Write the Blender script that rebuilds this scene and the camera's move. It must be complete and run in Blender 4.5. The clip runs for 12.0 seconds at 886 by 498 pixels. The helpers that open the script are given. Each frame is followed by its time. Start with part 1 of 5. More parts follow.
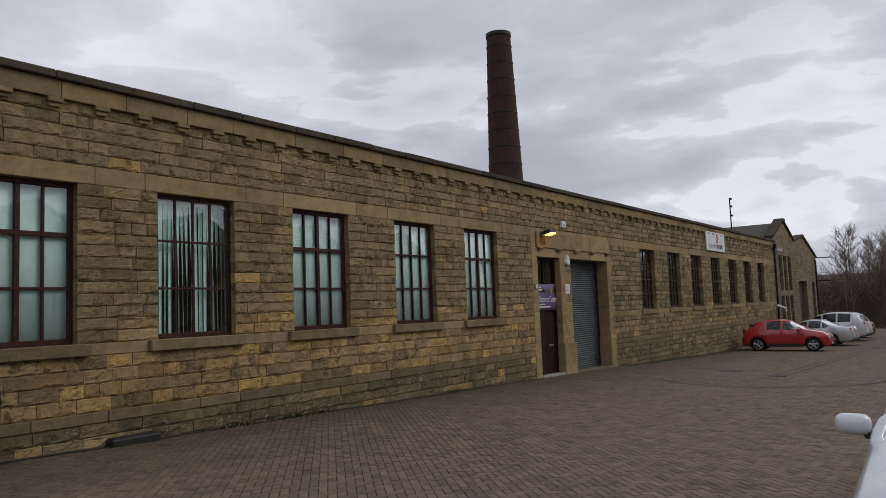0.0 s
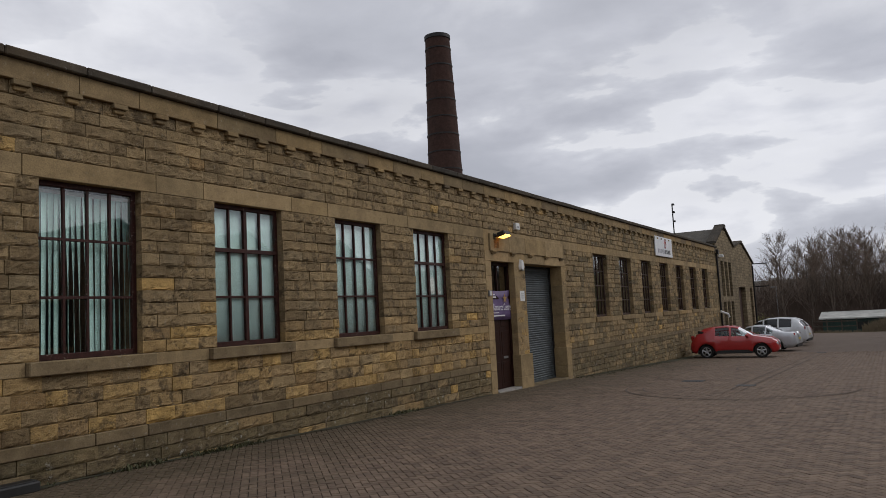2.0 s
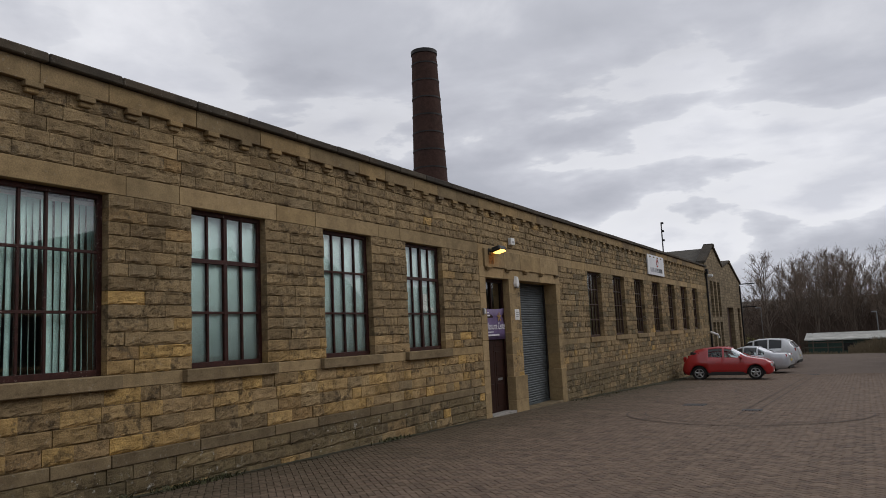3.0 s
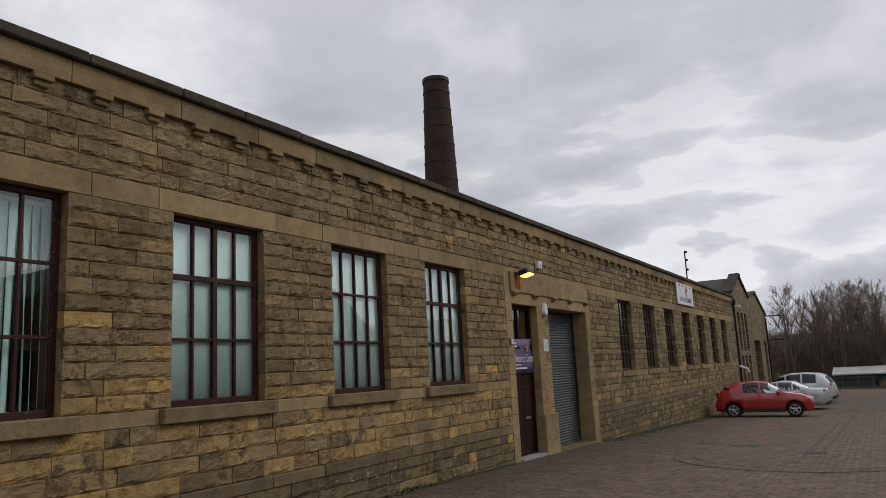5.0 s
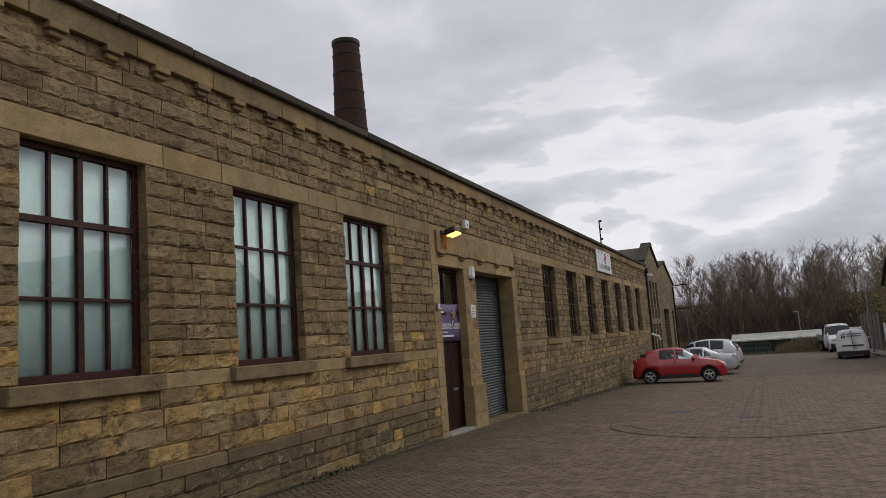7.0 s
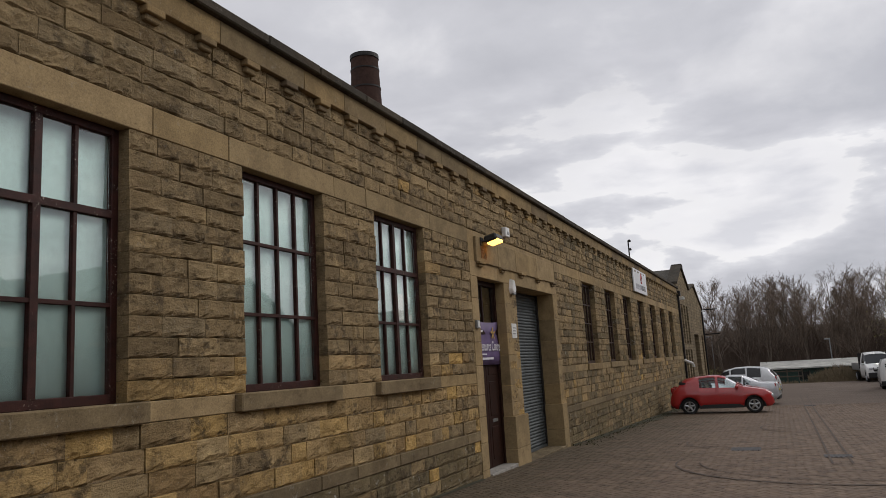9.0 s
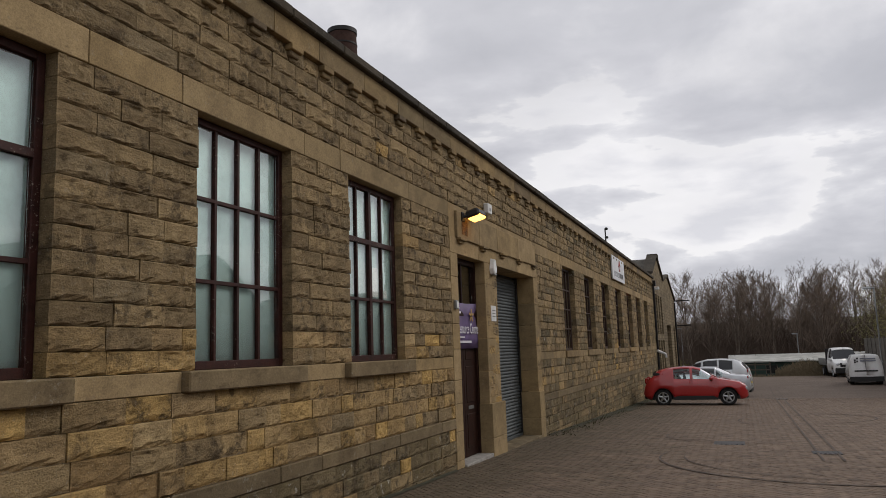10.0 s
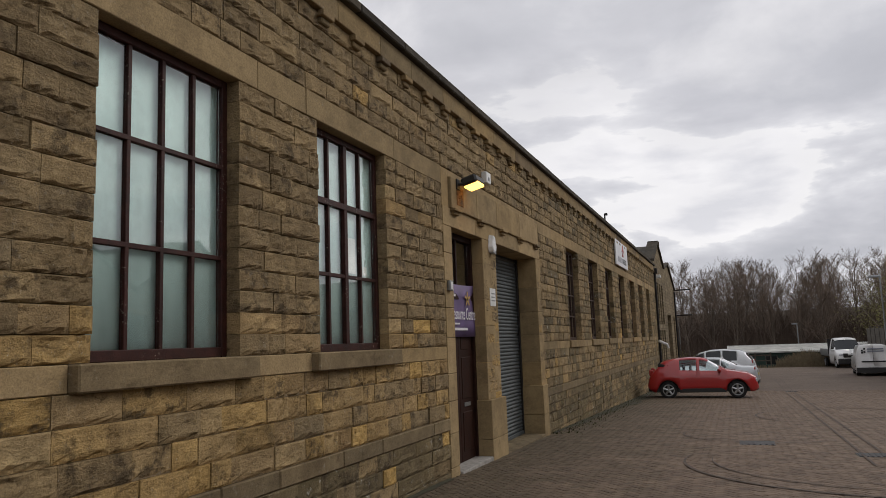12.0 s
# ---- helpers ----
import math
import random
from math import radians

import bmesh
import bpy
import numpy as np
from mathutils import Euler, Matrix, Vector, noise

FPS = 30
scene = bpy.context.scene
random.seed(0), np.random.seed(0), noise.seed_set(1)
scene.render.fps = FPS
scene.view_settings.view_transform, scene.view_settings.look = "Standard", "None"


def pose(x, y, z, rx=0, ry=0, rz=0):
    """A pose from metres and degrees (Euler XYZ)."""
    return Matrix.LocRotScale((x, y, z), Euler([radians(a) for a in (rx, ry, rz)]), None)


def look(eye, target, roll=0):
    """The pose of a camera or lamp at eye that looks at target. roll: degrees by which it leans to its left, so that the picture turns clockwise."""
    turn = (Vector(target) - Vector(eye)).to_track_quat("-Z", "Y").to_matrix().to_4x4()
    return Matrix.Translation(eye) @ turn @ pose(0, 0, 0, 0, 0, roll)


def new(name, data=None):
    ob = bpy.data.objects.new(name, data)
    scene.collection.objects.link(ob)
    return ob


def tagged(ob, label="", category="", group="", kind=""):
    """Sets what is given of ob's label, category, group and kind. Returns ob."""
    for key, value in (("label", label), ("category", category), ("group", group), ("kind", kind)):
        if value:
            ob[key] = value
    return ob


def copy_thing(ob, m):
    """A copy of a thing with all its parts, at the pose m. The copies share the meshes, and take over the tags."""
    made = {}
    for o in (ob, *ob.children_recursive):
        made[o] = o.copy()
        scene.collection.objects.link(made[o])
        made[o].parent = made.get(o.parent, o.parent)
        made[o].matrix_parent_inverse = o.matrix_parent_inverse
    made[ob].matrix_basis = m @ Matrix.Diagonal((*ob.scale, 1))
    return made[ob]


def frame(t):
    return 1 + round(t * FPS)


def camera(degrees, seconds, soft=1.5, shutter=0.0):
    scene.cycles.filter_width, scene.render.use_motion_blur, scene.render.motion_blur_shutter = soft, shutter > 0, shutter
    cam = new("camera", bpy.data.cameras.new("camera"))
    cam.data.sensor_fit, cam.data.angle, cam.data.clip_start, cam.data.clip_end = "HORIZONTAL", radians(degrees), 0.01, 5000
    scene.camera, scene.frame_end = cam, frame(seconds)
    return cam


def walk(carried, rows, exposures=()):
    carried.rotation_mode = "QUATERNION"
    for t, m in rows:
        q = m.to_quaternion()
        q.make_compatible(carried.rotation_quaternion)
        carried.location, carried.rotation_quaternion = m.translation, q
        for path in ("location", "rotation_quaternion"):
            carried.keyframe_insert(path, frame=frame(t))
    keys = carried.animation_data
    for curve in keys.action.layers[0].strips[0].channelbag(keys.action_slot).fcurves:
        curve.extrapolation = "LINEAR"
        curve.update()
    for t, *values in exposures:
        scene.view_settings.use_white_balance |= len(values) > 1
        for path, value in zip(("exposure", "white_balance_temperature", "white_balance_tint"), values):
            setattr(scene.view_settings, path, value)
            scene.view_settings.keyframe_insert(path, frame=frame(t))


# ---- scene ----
cam = camera(62.3, 12.0, soft=0.5)
PATH = [
    (0, (10.573, -0.515, 2.056), (9.401, 1.097, 2.22), -2.2),
    (0.5, (10.244, -0.16, 2.057), (9.105, 1.476, 2.218), -2.0),
    (1, (9.847, 0.231, 2.056), (8.741, 1.888, 2.232), -2.1),
    (1.5, (9.439, 0.644, 2.092), (8.37, 2.326, 2.267), -3.0),
    (2, (9.183, 0.937, 2.05), (8.16, 2.646, 2.235), -3.0),
    (2.5, (8.738, 1.347, 2.086), (7.731, 3.061, 2.301), -3.0),
    (3, (8.415, 1.682, 2.064), (7.44, 3.413, 2.298), -2.7),
    (5, (7.241, 3.167, 2.012), (6.255, 4.875, 2.343), -2.9),
    (5.5, (7.044, 3.473, 1.987), (6.086, 5.198, 2.312), -3.6),
    (6, (6.746, 3.862, 1.984), (5.801, 5.596, 2.3), -3.2),
    (6.5, (6.397, 4.249, 1.979), (5.523, 6.027, 2.255), -3.5),
    (7, (6.187, 4.516, 1.878), (5.414, 6.343, 2.13), -4.1),
    (7.2, (6.08, 4.721, 1.844), (5.279, 6.535, 2.105), -4.2),
    (8.8, (5.017, 6.077, 1.866), (4.211, 7.882, 2.166), -3.1),
    (9, (4.913, 6.158, 1.882), (4.117, 7.964, 2.202), -3.5),
    (9.5, (4.679, 6.532, 1.808), (3.926, 8.358, 2.121), -3.4),
    (10, (4.432, 6.979, 1.843), (3.701, 8.82, 2.121), -2.0),
    (10.5, (4.254, 7.417, 1.835), (3.588, 9.279, 2.13), -1.5),
    (11, (4.163, 7.785, 1.767), (3.483, 9.64, 2.075), -2.8),
    (11.5, (3.995, 8.177, 1.729), (3.28, 10.021, 2.03), -2.4),
    (12, (3.787, 8.639, 1.8), (3.071, 10.489, 2.055), -2.1),
]
walk(cam, [(t, look(eye, target, roll)) for t, eye, target, roll in PATH],
     exposures=((0, -0.18, 6250, 12), (6, -0.12, 6400, 12), (12, 0.01, 6550, 12)))

# ---- world, sun, exposure ----
world = bpy.data.worlds.new("overcast_sky")
scene.world = world
world.use_nodes = True
wn = world.node_tree
wn.nodes.clear()


def link(nt, a, b):
    nt.links.new(a, b)


def node(nt, kind, **inputs):
    n = nt.nodes.new(kind)
    for key, value in inputs.items():
        n.inputs[key.replace("_", " ")].default_value = value
    return n


def math_node(nt, op, a, b=None):
    n = nt.nodes.new("ShaderNodeMath")
    n.operation = op
    for i, v in enumerate((a, b)):
        if v is None:
            continue
        if isinstance(v, (int, float)):
            n.inputs[i].default_value = v
        else:
            link(nt, v, n.inputs[i])
    return n.outputs[0]


def ramp(nt, fac, stops):
    n = nt.nodes.new("ShaderNodeValToRGB")
    el = n.color_ramp.elements
    while len(el) < len(stops):
        el.new(0.5)
    for e, (p, c) in zip(el, stops):
        e.position = p
        e.color = (*c, 1) if len(c) == 3 else c
    link(nt, fac, n.inputs[0])
    return n.outputs[0]


def mix(nt, fac, a, b, blend="MIX"):
    n = nt.nodes.new("ShaderNodeMix")
    n.data_type, n.blend_type = "RGBA", blend
    for sock, v in ((n.inputs[0], fac), (n.inputs[6], a), (n.inputs[7], b)):
        if isinstance(v, (int, float)):
            sock.default_value = v
        elif isinstance(v, tuple):
            sock.default_value = (*v, 1)
        else:
            link(nt, v, sock)
    return n.outputs[2]


def noise_tex(nt, vec, scale, detail=4.0, rough=0.55, distort=0.0):
    n = node(nt, "ShaderNodeTexNoise", Scale=scale, Detail=detail, Roughness=rough, Distortion=distort)
    link(nt, vec, n.inputs["Vector"])
    return n.outputs["Fac"]


SUN_EL, SUN_AZ = radians(38), radians(48)
sky = wn.nodes.new("ShaderNodeTexSky")
sky.sky_type, sky.sun_disc, sky.sun_elevation, sky.sun_rotation = "NISHITA", False, SUN_EL, SUN_AZ
tc = wn.nodes.new("ShaderNodeTexCoord")
sep = wn.nodes.new("ShaderNodeSeparateXYZ")
link(wn, tc.outputs["Generated"], sep.inputs[0])
zz = math_node(wn, "ADD", math_node(wn, "MAXIMUM", sep.outputs[2], 0.0), 0.26)
comb = wn.nodes.new("ShaderNodeCombineXYZ")
link(wn, math_node(wn, "DIVIDE", sep.outputs[0], zz), comb.inputs[0])
link(wn, math_node(wn, "DIVIDE", sep.outputs[1], zz), comb.inputs[1])
big = noise_tex(wn, comb.outputs[0], 0.95, 7.0, 0.50, 0.2)
fine = noise_tex(wn, comb.outputs[0], 3.0, 6.0, 0.55, 0.25)
both = math_node(wn, "ADD", math_node(wn, "MULTIPLY", big, 0.72), math_node(wn, "MULTIPLY", fine, 0.28))
clouds = ramp(wn, both, ((0.36, (0.38, 0.39, 0.43)), (0.45, (0.58, 0.59, 0.625)), (0.52, (0.68, 0.69, 0.725)), (0.60, (0.98, 0.98, 0.99))))
up = math_node(wn, "MAXIMUM", sep.outputs[2], 0.0)
low = math_node(wn, "SUBTRACT", 1.0, math_node(wn, "MINIMUM", math_node(wn, "MULTIPLY", up, 9.0), 1.0))
clouds = mix(wn, math_node(wn, "MULTIPLY", low, 0.4), clouds, (0.66, 0.70, 0.77))
# heaped clouds with bright rims low in the sky
heap = wn.nodes.new("ShaderNodeCombineXYZ")
zh = math_node(wn, "ADD", up, 0.55)
link(wn, math_node(wn, "DIVIDE", sep.outputs[0], zh), heap.inputs[0])
link(wn, math_node(wn, "DIVIDE", sep.outputs[1], zh), heap.inputs[1])
link(wn, math_node(wn, "MULTIPLY", up, 3.2), heap.inputs[2])
puff = noise_tex(wn, heap.outputs[0], 2.6, 8.0, 0.50, 0.1)
tone = ramp(wn, puff, ((0.38, (0.47, 0.485, 0.53)), (0.46, (0.58, 0.59, 0.635)), (0.51, (0.70, 0.71, 0.75)), (0.54, (0.82, 0.83, 0.86)), (0.555, (1.02, 1.02, 1.02)), (0.60, (1.0, 1.0, 1.01)), (0.67, (0.78, 0.79, 0.83))))
band_ = ramp(wn, up, ((0.03, (0.3, 0.3, 0.3)), (0.09, (0.85, 0.85, 0.85)), (0.24, (0.65, 0.65, 0.65)), (0.46, (0.1, 0.1, 0.1))))
clouds = mix(wn, band_, clouds, tone)
bg1 = wn.nodes.new("ShaderNodeBackground")
bg2 = wn.nodes.new("ShaderNodeBackground")
link(wn, clouds, bg1.inputs[0])
bg1.inputs[1].default_value = 1.0
link(wn, sky.outputs[0], bg2.inputs[0])
bg2.inputs[1].default_value = 0.05
mixs = wn.nodes.new("ShaderNodeMixShader")
mixs.inputs[0].default_value = 0.06
link(wn, bg1.outputs[0], mixs.inputs[1])
link(wn, bg2.outputs[0], mixs.inputs[2])
wout = wn.nodes.new("ShaderNodeOutputWorld")
link(wn, mixs.outputs[0], wout.inputs[0])

sun = new("sun", bpy.data.lights.new("sun", "SUN"))
sun.data.energy, sun.data.angle, sun.data.color = 0.95, radians(25), (1.0, 0.95, 0.88)
sun.matrix_world = look((0, 0, 0), (-math.sin(SUN_AZ) * math.cos(SUN_EL), -math.cos(SUN_AZ) * math.cos(SUN_EL), -math.sin(SUN_EL)))

# ---- materials ----


def material(name):
    m = bpy.data.materials.new(name)
    m.use_nodes = True
    nt = m.node_tree
    return m, nt, nt.nodes["Principled BSDF"]


def position(nt):
    return nt.nodes.new("ShaderNodeNewGeometry").outputs["Position"]


def bump(nt, bsdf, height, strength, dist):
    b = node(nt, "ShaderNodeBump", Strength=strength, Distance=dist)
    link(nt, height, b.inputs["Height"])
    link(nt, b.outputs[0], bsdf.inputs["Normal"])


def piece_random(nt):
    a = nt.nodes.new("ShaderNodeObjectInfo").outputs["Random"]
    b = nt.nodes.new("ShaderNodeNewGeometry").outputs["Random Per Island"]
    return math_node(nt, "FRACT", math_node(nt, "ADD", a, b))


def mossy(nt, base, pos):
    """Moss and soil that have spread over the paving from the wall foot."""
    sx = nt.nodes.new("ShaderNodeSeparateXYZ")
    link(nt, pos, sx.inputs[0])
    spread = math_node(nt, "ADD", math_node(nt, "MULTIPLY", sx.outputs[0], -0.17), math_node(nt, "MULTIPLY", noise_tex(nt, pos, 0.9, 7.0, 0.65), 1.35))
    grow_ = math_node(nt, "MULTIPLY", ramp(nt, spread, ((0.12, (0, 0, 0)), (0.58, (1, 1, 1)))), ramp(nt, noise_tex(nt, pos, 26.0, 4.0, 0.7), ((0.35, (0.2, 0.2, 0.2)), (0.6, (0.9, 0.9, 0.9)))))
    return mix(nt, grow_, base, (0.060, 0.049, 0.026))


def stone_material(name, tones, soot=0.45, lichen=0.0, rough_relief=1.0, soot_colour=(0.095, 0.066, 0.037), course=None):
    """Sandstone: a tone for each piece, grain, soot stains, shade painted into the pits, lichen spots and tooled
    relief.
    """
    m, nt, bsdf = material(name)
    pos = position(nt)
    r = piece_random(nt)
    base = ramp(nt, r, [(i / (len(tones) - 1), c) for i, c in enumerate(tones)])
    if course:
        axes = nt.nodes.new("ShaderNodeSeparateXYZ")
        link(nt, pos, axes.inputs[0])
        lay = nt.nodes.new("ShaderNodeCombineXYZ")
        link(nt, math_node(nt, "ADD", axes.outputs[0], axes.outputs[1]), lay.inputs[0])
        link(nt, axes.outputs[2], lay.inputs[1])
        bond = node(nt, "ShaderNodeTexBrick", Scale=1.0, Color1=(0.72, 0.70, 0.68, 1), Color2=(1.25, 1.22, 1.18, 1), Mortar=(0.5, 0.48, 0.45, 1))
        bond.inputs["Brick Width"].default_value, bond.inputs["Row Height"].default_value = course
        bond.inputs["Mortar Size"].default_value = course[1] * 0.07
        link(nt, lay.outputs[0], bond.inputs["Vector"])
        base = mix(nt, 1.0, base, bond.outputs["Color"], "MULTIPLY")
    patch = noise_tex(nt, pos, 3.2, 5.0, 0.6)
    grain = noise_tex(nt, pos, 60.0, 5.0, 0.75)
    stain = noise_tex(nt, pos, 0.8, 6.0, 0.65, 0.4)
    base = mix(nt, 1.0, base, ramp(nt, patch, ((0.3, (0.76, 0.74, 0.72)), (0.7, (1.18, 1.16, 1.12)))), "MULTIPLY")
    base = mix(nt, 1.0, base, ramp(nt, grain, ((0.32, (0.72, 0.72, 0.72)), (0.66, (1.2, 1.19, 1.17)))), "MULTIPLY")
    base = mix(nt, math_node(nt, "MULTIPLY", ramp(nt, stain, ((0.50, (0, 0, 0)), (0.72, (1, 1, 1)))), soot), base, soot_colour)
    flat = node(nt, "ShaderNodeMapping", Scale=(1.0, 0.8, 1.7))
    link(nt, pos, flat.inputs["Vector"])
    # Hollows of the relief are darkened in the colour too, as shade inside them.
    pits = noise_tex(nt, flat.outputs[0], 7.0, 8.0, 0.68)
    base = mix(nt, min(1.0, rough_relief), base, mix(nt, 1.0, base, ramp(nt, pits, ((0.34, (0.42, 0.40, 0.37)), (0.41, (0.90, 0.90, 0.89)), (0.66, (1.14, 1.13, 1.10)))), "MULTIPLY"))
    if rough_relief >= 0.8:
        crust = math_node(nt, "MULTIPLY", ramp(nt, noise_tex(nt, pos, 5.5, 6.0, 0.7), ((0.50, (0, 0, 0)), (0.60, (1, 1, 1)))), ramp(nt, math_node(nt, "FRACT", math_node(nt, "MULTIPLY", r, 7.3)), ((0.35, (0, 0, 0)), (0.8, (0.78, 0.78, 0.78)))))
        base = mix(nt, crust, base, (0.076, 0.056, 0.034))
        specks = noise_tex(nt, pos, 70.0, 2.0, 0.5)
        base = mix(nt, ramp(nt, specks, ((0.70, (0, 0, 0)), (0.74, (0.7, 0.7, 0.7)))), base, (0.48, 0.44, 0.35))
    if name == "clay_paver":
        base = mossy(nt, base, pos)
    if lichen:
        spots = noise_tex(nt, pos, 17.0 if lichen < 0.8 else 9.0, 6.0, 0.72)
        where = noise_tex(nt, pos, 1.3, 3.0, 0.5)
        f = math_node(nt, "MULTIPLY", ramp(nt, spots, ((0.58, (0, 0, 0)), (0.66, (1, 1, 1)))), ramp(nt, where, ((0.42, (0, 0, 0)), (0.56, (1, 1, 1)))))
        base = mix(nt, math_node(nt, "MULTIPLY", f, lichen), base, (0.42, 0.40, 0.34) if lichen < 0.8 else (0.50, 0.48, 0.42))
    link(nt, base, bsdf.inputs["Base Color"])
    bsdf.inputs["Roughness"].default_value = 0.80 if name == "clay_paver" else 0.93
    bsdf.inputs["Specular IOR Level"].default_value = 0.30 if name == "clay_paver" else 0.2
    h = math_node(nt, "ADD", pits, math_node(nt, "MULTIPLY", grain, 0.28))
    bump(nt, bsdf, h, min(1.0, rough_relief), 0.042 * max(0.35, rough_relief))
    return m


def surface(name, colour, rough=0.6, metal=0.0, vary=0.25, scale=6.0, relief=0.0, spec=0.5, coat=0.0):
    """Plain painted, metal, wood or plastic surface with soft dirt and fine grain."""
    m, nt, bsdf = material(name)
    pos = position(nt)
    a = noise_tex(nt, pos, scale, 5.0, 0.6)
    b = noise_tex(nt, pos, scale * 9, 3.0, 0.6)
    lo, hi = 1 - vary, 1 + vary * 0.6
    c = mix(nt, 1.0, colour, ramp(nt, a, ((0.3, (lo, lo, lo)), (0.7, (hi, hi, hi)))), "MULTIPLY")
    lo2 = 1 - vary * 0.4
    c = mix(nt, 1.0, c, ramp(nt, b, ((0.35, (lo2, lo2, lo2)), (0.65, (1.05, 1.05, 1.05)))), "MULTIPLY")
    link(nt, c, bsdf.inputs["Base Color"])
    bsdf.inputs["Metallic"].default_value = metal
    bsdf.inputs["Specular IOR Level"].default_value = spec
    bsdf.inputs["Coat Weight"].default_value = coat
    bsdf.inputs["Coat Roughness"].default_value = 0.06
    rr = math_node(nt, "ADD", math_node(nt, "MULTIPLY", a, 0.25), rough - 0.12)
    link(nt, rr, bsdf.inputs["Roughness"])
    if relief:
        bump(nt, bsdf, b, relief, 0.01)
    return m


def glass_material(name, tint=(0.92, 0.97, 0.95), rough=0.02, ior=1.5):
    m, nt, bsdf = material(name)
    bsdf.inputs["Base Color"].default_value = (*tint, 1)
    bsdf.inputs["Transmission Weight"].default_value = 1.0
    bsdf.inputs["IOR"].default_value = ior
    pos = position(nt)
    link(nt, math_node(nt, "MULTIPLY", noise_tex(nt, pos, 5.0, 4.0, 0.6), rough * 2), bsdf.inputs["Roughness"])
    bump(nt, bsdf, noise_tex(nt, pos, 1.6, 2.0, 0.5), 0.03, 0.02)
    return m


def glowing(name, colour, strength):
    m, nt, bsdf = material(name)
    bsdf.inputs["Base Color"].default_value = (*colour, 1)
    bsdf.inputs["Emission Color"].default_value = (*colour, 1)
    bsdf.inputs["Emission Strength"].default_value = strength
    return m


BROWN = ((0.202, 0.150, 0.085), (0.282, 0.213, 0.122), (0.330, 0.249, 0.141), (0.250, 0.186, 0.106), (0.368, 0.275, 0.152), (0.306, 0.228, 0.127), (0.269, 0.211, 0.129))
GOLD = ((0.328, 0.232, 0.118), (0.517, 0.350, 0.140), (0.437, 0.312, 0.156), (0.213, 0.156, 0.088), (0.556, 0.372, 0.138), (0.397, 0.290, 0.158), (0.297, 0.200, 0.096), (0.467, 0.350, 0.190))
GREY = ((0.149, 0.118, 0.073), (0.218, 0.172, 0.101), (0.175, 0.138, 0.081), (0.244, 0.189, 0.105))
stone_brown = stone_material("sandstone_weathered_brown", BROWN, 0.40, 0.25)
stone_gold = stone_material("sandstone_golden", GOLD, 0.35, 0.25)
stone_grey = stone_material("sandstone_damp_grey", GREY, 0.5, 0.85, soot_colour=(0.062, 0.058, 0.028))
ashlar = stone_material("ashlar_dressed", ((0.235, 0.180, 0.102), (0.390, 0.290, 0.160), (0.300, 0.228, 0.128), (0.345, 0.250, 0.128)), 0.5, 0.2, 0.36)
ashlar_dark = stone_material("ashlar_sooty", ((0.14, 0.11, 0.075), (0.33, 0.235, 0.115), (0.20, 0.155, 0.09), (0.27, 0.20, 0.11)), 0.5, 0.3, 0.3)
sill_stone = stone_material("sill_weathered", ((0.155, 0.122, 0.076), (0.225, 0.174, 0.104), (0.190, 0.145, 0.086)), 0.6, 0.35, 0.5)
coping_stone = stone_material("coping_blackened", ((0.05, 0.045, 0.038), (0.085, 0.072, 0.055)), 0.6, 0.3, 0.5)
mortar = stone_material("mortar_joint", ((0.19, 0.150, 0.095), (0.24, 0.19, 0.122)), 0.5, 0.1, 0.4)
far_stone = stone_material("rubble_render", ((0.20, 0.165, 0.110), (0.25, 0.205, 0.135)), 0.55, 0.2, 0.8, course=(0.48, 0.2))
chimney_brick = stone_material("chimney_brick", ((0.046, 0.027, 0.023), (0.064, 0.036, 0.029)), 0.55, 0.0, 0.5, (0.02, 0.016, 0.015))
red_brick = stone_material("red_brick", ((0.13, 0.092, 0.062), (0.17, 0.118, 0.078)), 0.5, 0.0, 0.6, course=(0.45, 0.18))
slate = stone_material("roof_slate", ((0.06, 0.058, 0.055), (0.10, 0.095, 0.085)), 0.4, 0.2, 0.5)
paver = stone_material("clay_paver", ((0.122, 0.089, 0.066), (0.164, 0.119, 0.088), (0.192, 0.141, 0.105), (0.142, 0.104, 0.077)), 0.12, 0.04, 0.2, (0.05, 0.042, 0.035))
sand_joint = surface("sand_joint", (0.042, 0.033, 0.024), 0.95, vary=0.4)
wood_red = surface("frame_brown_red_paint", (0.046, 0.014, 0.010), 0.5, vary=0.5, scale=9, relief=0.3, spec=0.25)
wood_dark = surface("frame_dark_brown_paint", (0.058, 0.032, 0.023), 0.55, vary=0.4, scale=9, relief=0.2, spec=0.25)
door_paint = surface("door_dark_brown", (0.028, 0.010, 0.006), 0.62, vary=0.4, relief=0.1, spec=0.15)
blind_cloth = surface("blind_cloth_pale_green", (0.54, 0.76, 0.73), 0.85, vary=0.10, scale=3)
net_cloth = surface("curtain_cloth_pale", (0.52, 0.67, 0.66), 0.9, vary=0.12, scale=2)
shutter_steel = surface("shutter_galvanised", (0.085, 0.098, 0.102), 0.55, 0.3, vary=0.3, scale=3)
white_plastic = surface("white_plastic", (0.72, 0.72, 0.70), 0.4, vary=0.1)
black_plastic = surface("black_plastic", (0.018, 0.018, 0.018), 0.5, vary=0.3)
dark_metal = surface("dark_iron", (0.03, 0.028, 0.027), 0.55, 0.6, vary=0.3)
grey_metal = surface("grey_metal", (0.30, 0.31, 0.31), 0.4, 0.7, vary=0.2)
